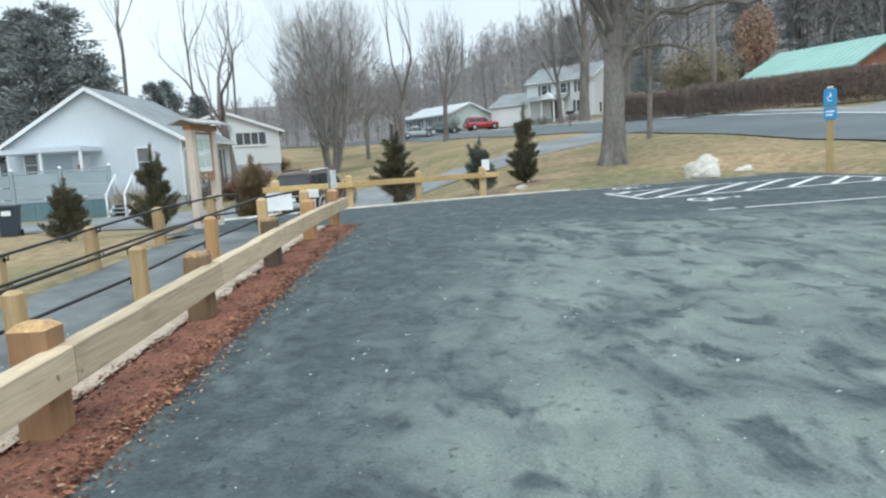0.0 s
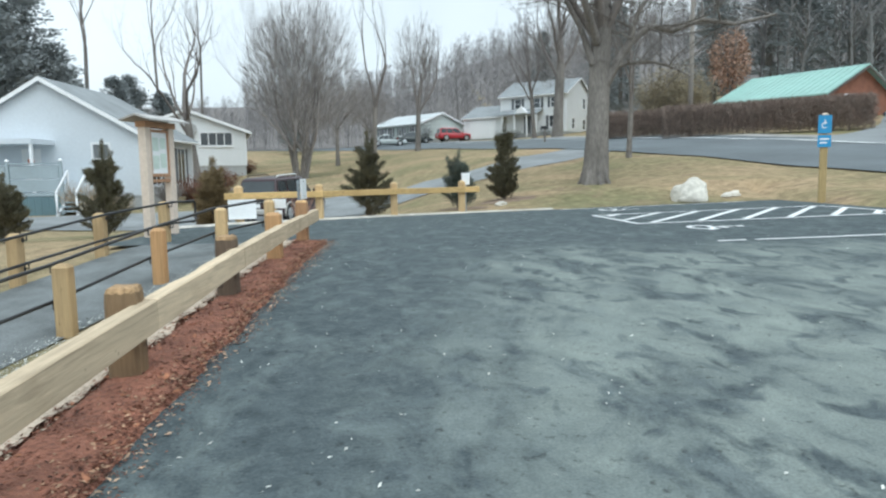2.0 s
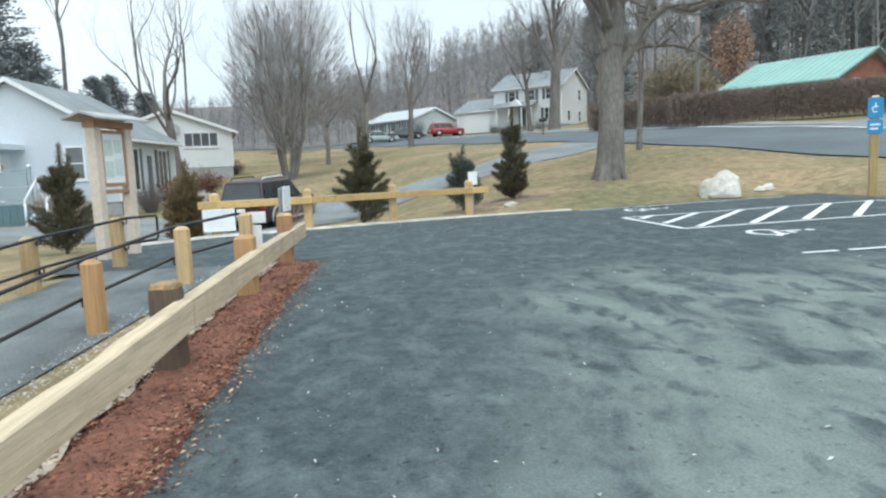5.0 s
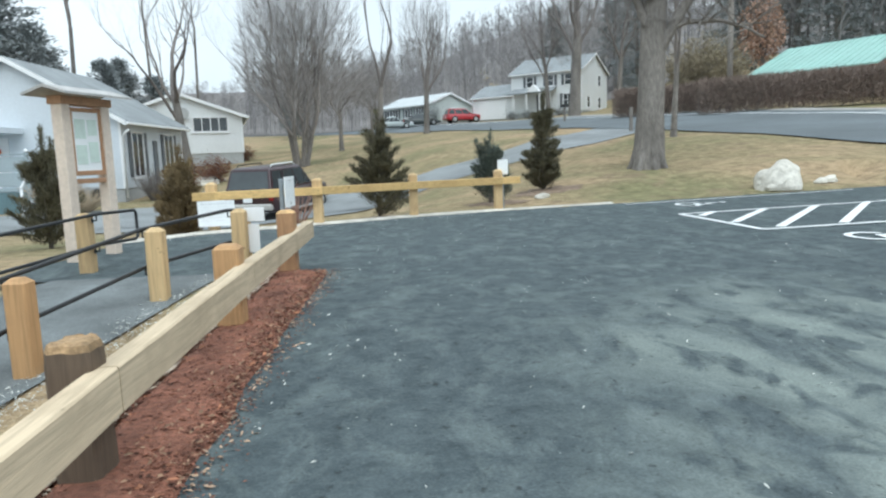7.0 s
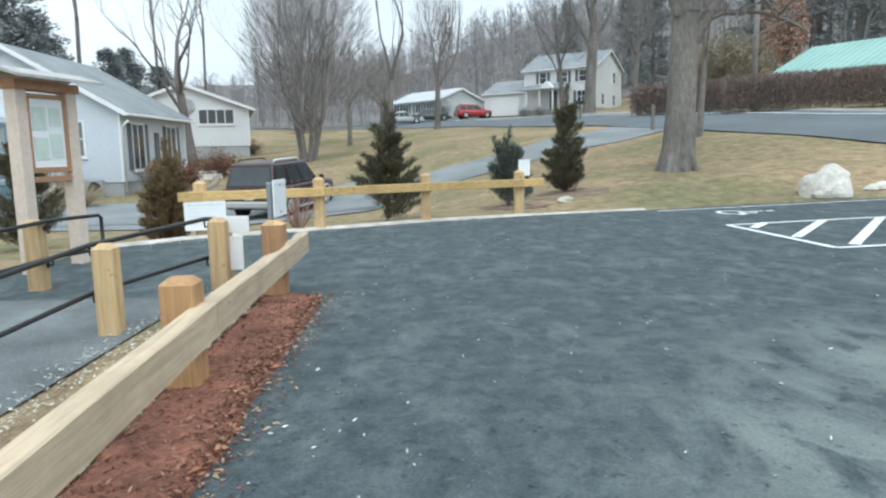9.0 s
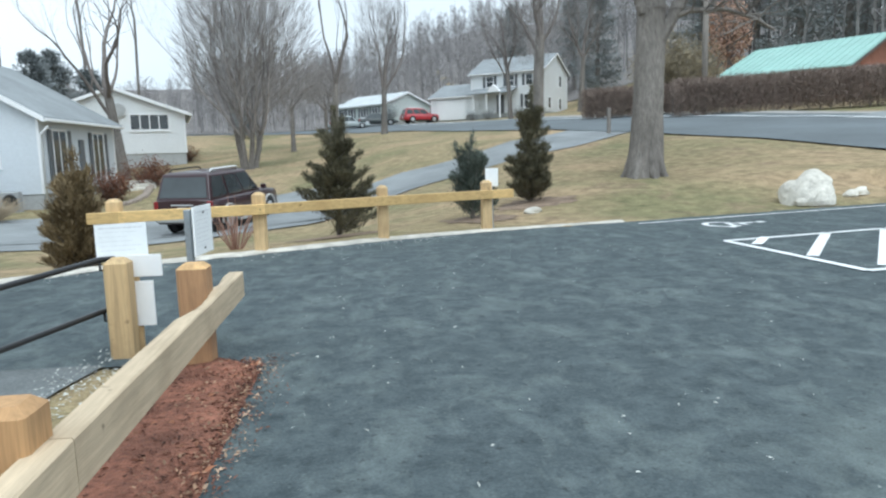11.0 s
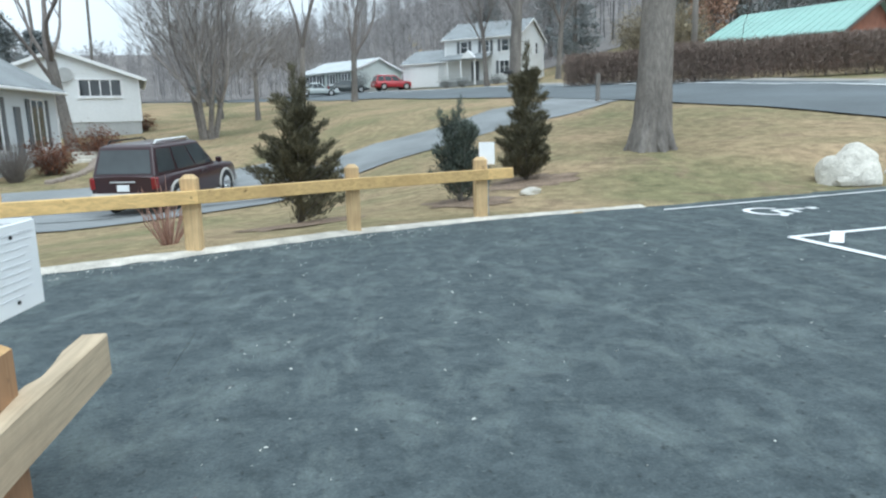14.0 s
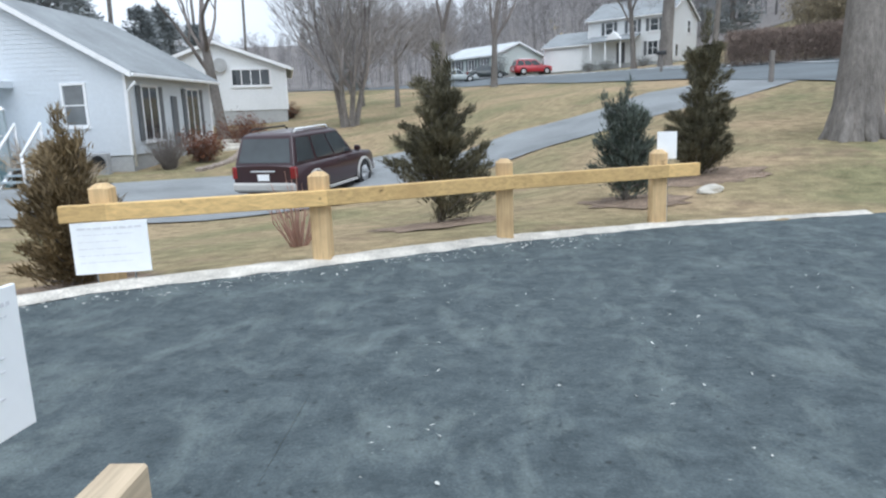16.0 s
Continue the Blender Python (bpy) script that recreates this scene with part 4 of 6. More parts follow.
# mulch rings under the three by the lot
for x, y, r in ((-0.52, 14.6, 0.95), (2.2, 14.9, 0.75), (3.65, 16.4, 0.9), (-3.9, 11.7, 0.7)):
    bm = bmesh.new()
    c = bm.verts.new((x, y, bank(x, y) + 0.05))
    edge = []
    for k in range(72):
        a = math.tau * k / 72
        q = r * (1 + 0.35 * noise.noise((math.cos(a) * 2.6 + x, math.sin(a) * 2.6, 0)) + 0.22 * noise.noise((math.cos(a) * 9 + x, math.sin(a) * 9, 4)))
        px, py = x + math.cos(a) * q, y + math.sin(a) * q * 0.8
        py = max(py, lot_back(px) + 0.28)
        edge.append(bm.verts.new((px, py, bank(px, py) + 0.012)))
    for k in range(72):
        bm.faces.new((c, edge[k], edge[(k + 1) % 72]))
    tagged(part("mulch_ring", bm, surface("brown_mulch", (0.26, 0.19, 0.135), 0.95, 0.35, 3, 25, 0.9, dist=0.03)), "brown mulch ring round a young juniper", "mulch", kind="structure")


def grow(bm, p, d, L, r, depth, rng, up=0.15, seg=6, twigs=None, spread=0.6, split=3):
    """A limb with a wandering axis that forks until it is twigs."""
    n = 4 if depth > 1 else 3
    pts, rad = [p.copy()], [r]
    q, dd = p.copy(), d.copy()
    for k in range(n):
        dd = (dd + Vector((rng.gauss(0, 0.13), rng.gauss(0, 0.13), rng.gauss(0, 0.09) + up * 0.35))).normalized()
        q = q + dd * (L / n)
        pts.append(q.copy())
        rad.append(r * (1 - 0.45 * (k + 1) / n))
    tube(bm, pts, rad, max(3, seg), False)
    if depth <= 0:
        return
    kids = split + (1 if rng.random() < 0.4 else 0)
    for k in range(kids):
        s = rng.uniform(0.3, 1.0) if k else 1.0
        i = min(int(s * n), n - 1)
        base = pts[i].lerp(pts[i + 1], s * n - i) if s < 1 else pts[-1]
        axis = Vector((rng.gauss(0, 1), rng.gauss(0, 1), rng.gauss(0, 1))).normalized()
        nd = (dd + axis.cross(dd).normalized() * rng.uniform(0.3, 1.0) * spread * (0.5 if not k else 1.2) + Vector((0, 0, up))).normalized()
        rr = r * (0.55 if k == 0 else rng.uniform(0.28, 0.45))
        grow(bm, base, nd, L * rng.uniform(0.6, 0.85), rr, depth - 1, rng, up, max(3, seg - 1), twigs, spread, split)


def bare_tree(name, x, y, trunk_h, r, crown, depth, seed, label, lean=(0, 0), up=0.2, spread=0.6, stems=1, split=3, forks=4, material=None):
    """A leafless tree: a tapered trunk with a flare at the root, forking into limbs and twigs."""
    rng = random.Random(seed)
    t = thing(name, x, y, bank(x, y), label, "tree")
    bt, bc = bmesh.new(), bmesh.new()
    for s in range(stems):
        a = math.tau * s / max(stems, 1) + rng.random()
        off = Vector((math.cos(a), math.sin(a), 0)) * (0.35 * (stems > 1))
        tip = off * 2.2 + Vector((lean[0], lean[1], trunk_h * rng.uniform(0.9, 1.1)))
        base = off + Vector((0, 0, -0.4))
        tube(bt, [base, off + Vector((0, 0, 0.15)), off.lerp(tip, 0.25) + Vector((0, 0, 0.05)), off.lerp(tip, 0.6), tip], [r * 1.5, r * 1.22, r, r * 0.93, r * 0.82], 12 if r > 0.2 else 7, False)
        for k in range(forks):
            a = math.tau * (k + rng.random() * 0.6) / forks
            d = Vector((math.cos(a) * spread, math.sin(a) * spread, 1.0)).normalized()
            if k == 0:
                d = Vector((lean[0] * 0.05, lean[1] * 0.05, 1)).normalized()
            st = tip if k < 2 else off.lerp(tip, rng.uniform(0.75, 1.0))
            grow(bc, st - Vector((0, 0, r * 0.4)), d, crown * rng.uniform(0.35, 0.5), r * (0.72 if k == 0 else rng.uniform(0.35, 0.55)), depth, rng, up, 6, None, spread, split)
    part("trunk", bt, BARK, t, smooth=True)
    part("crown", bc, material or TWIG, t, "bare forking branches and twigs")
    return t


# the large maple by the street
big = bare_tree("maple_tree", 6.95, 18.4, 6.2, 0.37, 8.5, 4, 11, "large bare maple with grey bark and a long low limb", (0.25, 0.2), 0.18, 0.75, 1, 3, 5)
bm = bmesh.new()
rngb = random.Random(5)
MAPLE_LIMBS = (
    ([(0.1, 0, 3.0), (0.5, -0.1, 3.75), (1.0, -0.1, 3.95), (1.9, -0.2, 3.95), (2.6, -0.2, 3.75), (3.1, -0.3, 3.45)], 0.10),
    ([(0.1, 0, 2.9), (0.65, -0.05, 3.9), (1.1, 0.0, 4.6), (1.8, 0.1, 5.15), (2.7, 0.3, 5.05), (3.6, 0.2, 5.4), (4.8, 0.3, 5.25), (6.2, 0.2, 5.55)], 0.17),
    ([(-0.1, 0, 3.9), (-0.5, 0.2, 5.2), (-1.2, 0.3, 6.5), (-2.4, 0.3, 7.8)], 0.13),
    ([(0.0, 0.1, 4.2), (0.5, 0.6, 5.4), (1.2, 1.0, 6.6), (2.4, 1.4, 7.6)], 0.16),
    ([(0.0, -0.1, 4.6), (-0.6, -0.7, 5.8), (-1.0, -1.3, 7.0), (-1.9, -1.6, 8.2)], 0.15),
    ([(1.1, 0.0, 4.6), (1.3, -0.2, 5.5), (2.0, -0.5, 6.6), (2.6, -0.6, 8.0)], 0.11),
)
for path, r0 in MAPLE_LIMBS:
    pts = [Vector(p) for p in path]
    tube(bm, pts, [r0 * (1 - 0.72 * k / (len(pts) - 1)) for k in range(len(pts))], 8, False)
    for k in range(15):
        s = rngb.uniform(0.3, 1)
        i = min(int(s * (len(pts) - 1)), len(pts) - 2)
        q = pts[i].lerp(pts[i + 1], s * (len(pts) - 1) - i)
        grow(bm, q, Vector((rngb.gauss(0, 0.7), rngb.gauss(0, 0.7), rngb.uniform(-0.35, 0.9))).normalized(), rngb.uniform(0.8, 1.9), r0 * 0.24, 2, rngb, 0.08, 4)
part("limb", bm, BARK, big, "long low limbs arching out", True)
bm = bmesh.new()
for k in range(7):
    a = math.tau * (k + 0.4 * rngb.random()) / 7
    d = Vector((math.cos(a), math.sin(a), 0))
    tube(bm, [d * 0.20 + Vector((0, 0, 1.1)), d * 0.33 + Vector((0, 0, 0.45)), d * 0.43 + Vector((0, 0, 0.08)), d * 0.60 + Vector((0, 0, -0.12))], [0.08, 0.12, 0.12, 0.06], 7, False)
part("root_flare", bm, BARK, big, "buttressed roots spreading into the lawn", True)

bare_tree("street_tree", 10.4, 25.6, 3.0, 0.11, 5.0, 4, 21, "slender bare street tree beside the road", (0.1, 0), 0.3, 0.45, 1, 3, 4)
bare_tree("yard_tree", 15.1, 62, 7.5, 0.48, 9.0, 4, 22, "tall bare yard tree before the white house", (0.3, 0), 0.25, 0.6, 1, 3, 5)
bare_tree("yard_tree", 13.6, 66, 4.2, 0.22, 6.0, 4, 23, "bare forked yard tree before the white house", (-0.3, 0), 0.25, 0.5, 1, 3, 4)
bare_tree("yard_tree", 21.5, 70, 5, 0.25, 7.0, 4, 24, "bare yard tree beside the white house", (0.3, 0), 0.25, 0.6, 1, 3, 4)
bare_tree("street_tree", 1.6, 58, 3.2, 0.24, 7.0, 4, 25, "bare street tree at the lawn corner", (0.1, 0), 0.4, 0.35, 1, 3, 4)
clump = bare_tree("clump_tree", -6.4, 41.6, 2.2, 0.15, 7.6, 5, 26, "dense many-stemmed bare tree in the yard", (0.1, 0), 0.3, 0.8, 5, 3, 4, CROWN_TWIG)
bare_tree("forked_tree", -1.9, 48, 4.0, 0.2, 8.5, 4, 27, "bare tree with a dead forked top", (0.2, 0), 0.5, 0.3, 1, 2, 3)
bare_tree("spreading_tree", -13.0, 41.2, 4.6, 0.27, 7.4, 5, 29, "bare leaning tree between two pale houses", (-0.5, 0), 0.16, 0.8, 1, 2, 5)
for k, (x, y, h, r) in enumerate(((-5.0, 52, 3.0, 0.16), (-2.5, 58, 2.6, 0.14), (-8.0, 56, 3.2, 0.18), (-3.4, 66, 2.6, 0.16))):
    bare_tree("orchard_tree", x, y, h, r, 4.5, 4, 40 + k, "low bare tree with a rounded dense crown", (0, 0), 0.15, 0.9, 1, 3, 5, CROWN_TWIG)
for k, (x, y, h, r, c) in enumerate(((-29, 62, 11, 0.2, 9), (-25, 70, 12, 0.15, 9), (-22, 74, 13, 0.14, 7), (-33, 56, 9, 0.2, 9), (-37, 50, 8, 0.2, 9))):
    bare_tree("woodland_tree", x, y, h, r, c, 3, 60 + k, "tall bare woodland tree against the sky", (0.3 * (-1) ** k, 0), 0.45, 0.4, 1, 2, 3)


def twig_cloud(tree, mid, size, count, seed, material):
    """The finest twigs of a bare crown, rising and fanning out from its middle."""
    rng = random.Random(seed)
    v, f = [], []
    for _ in range(count):
        a, c, q = rng.uniform(0, math.tau), rng.uniform(-1, 1), rng.random() ** 0.42
        s = math.sqrt(1 - c * c)
        lump = 1 + 0.25 * noise.noise((math.cos(a) * s * 2, math.sin(a) * s * 2, c * 2 + seed))
        p = Vector((math.cos(a) * s * size[0], math.sin(a) * s * size[0], c * size[1])) * q * lump
        o = (p.normalized() * 0.7 + Vector((rng.gauss(0, 0.3), rng.gauss(0, 0.3), 0.9))).normalized()
        sprig(v, f, p + Vector(mid), o, rng.uniform(0.5, 1.3), rng.uniform(0.006, 0.014), rng)
    ob = mesh_from("twig_haze", v, f, material, tree)
    tagged(ob, "haze of fine bare twigs", kind="stuff")


def conifer(name, x, y, h, r, seed, label, rounded=0.0):
    """A pine or spruce: whorls of drooping boughs with tufts of needles."""
    rng = random.Random(seed)
    z0 = bank(x, y)
    t = thing(name, x, y, z0, label, "conifer")
    bm = bmesh.new()
    tube(bm, [(0, 0, -0.5), (0, 0, h * 0.6), (0, 0, h * 0.97)], [h * 0.022, h * 0.014, 0.02], 6, False)
    part("trunk", bm, BARK, t)
    v, f = [], []
    for k in range(int(h * 16)):
        s = rng.uniform(0.08, 1) ** 0.9
        z = h * s
        prof = (1 - s) ** (0.75 - 0.4 * rounded) * (1 if s > 0.2 else 0.75 + s)
        R = r * prof * rng.uniform(0.55, 1.15) + 0.1
        a = rng.uniform(0, math.tau)
        d = Vector((math.cos(a), math.sin(a), -0.12 + 0.3 * s))
        for j in range(56):
            q = rng.uniform(0.15, 1.0)
            p = Vector((0, 0, z)) + d * R * q + Vector((rng.gauss(0, 0.22), rng.gauss(0, 0.22), rng.gauss(0, 0.16)))
            o = (d + Vector((rng.gauss(0, 0.5), rng.gauss(0, 0.5), rng.gauss(0.1, 0.4)))).normalized()
            sprig(v, f, p, o, rng.uniform(0.24, 0.5), rng.uniform(0.03, 0.07), rng)
    # needle colour includes the distance haze
    mesh_from("foliage", v, f, HAZED_PINE, t)
    return t


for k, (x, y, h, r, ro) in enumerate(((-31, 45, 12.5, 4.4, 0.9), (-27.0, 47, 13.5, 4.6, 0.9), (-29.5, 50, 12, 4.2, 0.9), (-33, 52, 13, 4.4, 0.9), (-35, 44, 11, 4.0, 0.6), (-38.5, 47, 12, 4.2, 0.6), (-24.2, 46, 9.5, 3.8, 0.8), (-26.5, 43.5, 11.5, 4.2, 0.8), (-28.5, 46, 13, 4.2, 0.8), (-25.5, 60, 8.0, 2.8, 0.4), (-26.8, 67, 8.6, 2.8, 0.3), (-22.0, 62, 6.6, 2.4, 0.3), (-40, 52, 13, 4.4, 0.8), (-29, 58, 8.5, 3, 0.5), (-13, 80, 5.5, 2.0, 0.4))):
    conifer("conifer", x, y, h, r, 80 + k, "evergreen behind the pale grey house, needles paled for haze", ro)
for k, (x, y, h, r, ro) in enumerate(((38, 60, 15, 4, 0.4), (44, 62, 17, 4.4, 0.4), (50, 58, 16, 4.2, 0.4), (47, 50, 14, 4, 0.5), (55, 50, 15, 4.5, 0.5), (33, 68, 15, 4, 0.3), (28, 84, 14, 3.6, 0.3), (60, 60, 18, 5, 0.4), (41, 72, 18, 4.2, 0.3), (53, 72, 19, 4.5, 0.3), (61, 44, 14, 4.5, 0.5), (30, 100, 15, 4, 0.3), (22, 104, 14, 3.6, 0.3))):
    conifer("conifer", x, y, h, r, 100 + k, "evergreen on the wooded hillside, needles paled for haze", ro)


# woods on the hill: bare trunks and twigs past counting
def woods(name, spots, seed, label, tall, material):
    rng = random.Random(seed)
    v, f = [], []

    def stick(a, b, r0, r1):
        d = (b - a)
        s = d.orthogonal().normalized()
        u = d.cross(s).normalized()
        k = len(v)
        for p, r in ((a, r0), (b, r1)):
            v.append(p + s * r)
            v.append(p - s * r * 0.5 + u * r * 0.87)
            v.append(p - s * r * 0.5 - u * r * 0.87)
        for i in range(3):
            j = (i + 1) % 3
            f.append((k + i, k + j, k + 3 + j, k + 3 + i))

    for x, y in spots:
        h = rng.uniform(*tall)
        z = terrain(x, y) - 0.3
        base, tip = Vector((x, y, z)), Vector((x + rng.gauss(0, 0.5), y + rng.gauss(0, 0.5), z + h))
        r = h * rng.uniform(0.006, 0.011)
        stick(base, tip, r, r * 0.25)
        for _ in range(27):
            s = rng.uniform(0.3, 1.0)
            p = base.lerp(tip, s)
            a = rng.uniform(0, math.tau)
            L = h * rng.uniform(0.12, 0.28) * (1.2 - s * 0.6)
            q = p + Vector((math.cos(a) * L * 0.65, math.sin(a) * L * 0.65, L * rng.uniform(0.35, 0.9)))
            stick(p, q, r * 0.40, r * 0.14)
            for _ in range(3):
                c = p.lerp(q, rng.uniform(0.4, 1.0))
                e = c + Vector((rng.gauss(0, 0.25), rng.gauss(0, 0.25), rng.uniform(0.05, 0.5))) * L * 0.8
                stick(c, e, r * 0.25, r * 0.10)
    return tagged(mesh_from(name, v, f, material), label, "woods", kind="stuff")


rw = random.Random(9)
spots = []
while len(spots) < 950:
    x, y = rw.uniform(-75, 110), rw.uniform(98, 235)
    if y > 98 + max(0, -x) * 0.25 and x > -0.20 * y - 4 and (abs(x - 2) < 30 or rw.random() < 0.75):
        spots.append((x, y))
# the hill and far thickets take the twig colour with haze in it
woods("hill_woods", spots, 1, "leafless woods covering the hill, twigs paled grey for haze", (8, 13.5), HAZED_TWIG)
spots = [(rw.uniform(34, 95), rw.uniform(46, 100)) for _ in range(170)]
woods("near_woods", spots, 2, "leafless woods behind the green-roofed house", (11, 18), NEAR_TWIG)
spots = [(rw.uniform(-70, -24), rw.uniform(66, 110)) for _ in range(60)]
woods("left_woods", spots, 3, "leafless woods behind the pale houses", (5, 8), HAZED_TWIG)
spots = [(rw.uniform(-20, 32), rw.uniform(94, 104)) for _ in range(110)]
woods("brush", spots, 4, "leafless brush at the foot of the wooded hill", (4, 8), HAZED_TWIG)

spots = [(rw.uniform(-80, -18), rw.uniform(100, 190)) for _ in range(230)]
woods("rise_woods", spots, 5, "low leafless thicket on the rise behind the pale houses", (5, 9), HAZED_TWIG)

# leaf litter under the woods
v, f = [], []
nx, ny = 60, 40
for j in range(ny + 1):
    for i in range(nx + 1):
        x = -160 + 340 * i / nx
        y0 = 97 - 0.55 * max(0, min(x, 60) - 24) * 1.45 + 6 * noise.noise((x * 0.05, 0, 0))
        y = y0 + (300 - y0) * (j / ny) ** 1.4
        v.append((x, y, terrain(x, y) + 0.12))
for j in range(ny):
    for i in range(nx):
        a = j * (nx + 1) + i
        f.append((a, a + 1, a + nx + 2, a + nx + 1))
tagged(mesh_from("woodland_floor", v, f, surface("leaf_litter", (0.18, 0.165, 0.157), 0.95, 0.3, 0.15, 3, 0.6, dist=0.1), smooth=True), "brown leaf litter on the wooded hillside", "ground", kind="structure")


def shrub(name, x, y, h, r, mat, seed, label, leaves=900, twigs=60, clump=0.10, leaf=1.0):
    """A low shrub of twigs from one root, some with dry leaves held on."""
    rng = random.Random(seed)
    t = thing(name, x, y, bank(x, y), label, "shrub")
    bm = bmesh.new()
    ends = []
    for _ in range(twigs):
        a, q = rng.uniform(0, math.tau), r * math.sqrt(rng.random())
        tip = Vector((math.cos(a) * q, math.sin(a) * q, h * rng.uniform(0.55, 1.0) * (1 - 0.35 * (q / r) ** 2)))
        base = Vector((math.cos(a) * q * 0.15, math.sin(a) * q * 0.15, -0.05))
        mid = base.lerp(tip, 0.5) + Vector((rng.gauss(0, 0.04), rng.gauss(0, 0.04), 0.05))
        tube(bm, [base, mid, tip], [0.012, 0.008, 0.003], 3, False)
        ends.append((base, tip))
    part("stem", bm, mat if not leaves else TWIG, t)
    if leaves:
        v, f = [], []
        for _ in range(leaves):
            a, b = rng.choice(ends)
            p = a.lerp(b, rng.uniform(0.25, 1.05)) + Vector((rng.gauss(0, clump), rng.gauss(0, clump), rng.gauss(0, clump)))
            if p.z < 0:
                continue
            o = Vector((rng.gauss(0, 1), rng.gauss(0, 1), rng.gauss(0.3, 1))).normalized()
            sprig(v, f, p, o, rng.uniform(0.05, 0.12) * leaf, rng.uniform(0.015, 0.04) / leaf ** 0.35, rng)
        mesh_from("leaves", v, f, mat, t)
    return t


DRY_GRASS = surface("dry_tan_grass", (0.46, 0.36, 0.25), 0.9, 0.2)
PINK_TWIG = surface("reddish_twig", (0.36, 0.22, 0.17), 0.8, 0.2)
shrub("bare_shrub", -2.1, 13.1, 1.0, 0.46, PINK_TWIG, 1, "small bare shrub with reddish twigs on the lawn edge", 0, 34)
shrub("foundation_shrub", -11.2, 30.3, 1.75, 0.9, TWIG, 2, "leafless grey shrub against the pale house", 0, 230)
shrub("foundation_shrub", -10.6, 32.0, 1.45, 1.0, RED_SHRUB, 3, "russet rounded shrub by the house wall", 2600, 90)
shrub("foundation_shrub", -10.4, 36.2, 1.55, 1.25, RED_SHRUB, 4, "russet rounded shrub by the stone steps", 3000, 90)
shrub("foundation_shrub", -13.7, 26.7, 1.7, 1.35, DRY_GRASS, 5, "tan dry grasses beside the deck stairs", 0, 420)
PALE_GRASS = surface("pale_bleached_grass", (0.56, 0.46, 0.33), 0.9, 0.2)
shrub("dry_grass_clump", -12.3, 25.6, 1.05, 1.25, PALE_GRASS, 7, "bleached pale grass clump flopping beside the drive", 0, 420)
shrub("foundation_shrub", -12.4, 52.0, 1.3, 1.0, RED_SHRUB, 6, "dark shrub at the corner of the white house", 1500, 70)
for k, (x, y) in enumerate(((11.6, 76.5), (13.2, 76.3), (16.5, 74.8))):
    shrub("foundation_shrub", x, y, 1.1, 0.8, HAZED_PINE, 20 + k, "evergreen shrub before the white house, leaves paled for haze", 1200, 50, 0.2)
shrub("round_evergreen", 2.9, 82.0, 3.0, 1.1, HAZED_PINE, 30, "evergreen bush beside the ranch house, leaves paled for haze", 2600, 80, 0.25)
shrub("round_shrub", 19.9, 45.2, 5.0, 2.7, MOUND_TWIG, 31, "large domed shrub of fine olive-tan twigs behind the hedge", 22000, 260, 0.26, 4.5)
oak = bare_tree("oak_tree", 28.0, 53.5, 3, 0.2, 5, 3, 33, "young oak holding its dry orange-brown leaves", (0, 0), 0.3, 0.6)
rng = random.Random(8)
v, f = [], []
for _ in range(3400):
    a, c = rng.uniform(0, math.tau), rng.uniform(-1, 1)
    q = rng.random() ** 0.4
    lump = 1 + 0.3 * noise.noise((math.cos(a) * 1.5, math.sin(a) * 1.5, c * 1.5))
    p = Vector((math.cos(a) * math.sqrt(1 - c * c) * 1.75 * lump, math.sin(a) * math.sqrt(1 - c * c) * 1.75 * lump, 5.0 + c * 2.7 * lump)) 
    p = Vector((p.x * q, p.y * q, 5.0 + (p.z - 5.0) * q))
    sprig(v, f, p, Vector((rng.gauss(0, 1), rng.gauss(0, 1), rng.gauss(0, 1))).normalized(), rng.uniform(0.14, 0.30), rng.uniform(0.05, 0.10), rng)
mesh_from("leaves", v, f, OAK_LEAF, oak)


twig_cloud(clump, (0.2, 0, 6.6), (3.6, 4.8), 8500, 3, CROWN_TWIG)
for ob in [o for o in scene.objects if o.name.startswith(("orchard_tree", "street_tree", "yard_tree")) and o.parent is None]:
    wide, mid = (2.0, 4.2) if ob.name.startswith("orchard") else (2.2, 7.5)
    twig_cloud(ob, (0, 0, mid), (wide, 1.7 if mid < 5 else 3.6), 1500, len(ob.name) + int(ob.location.y), CROWN_TWIG)


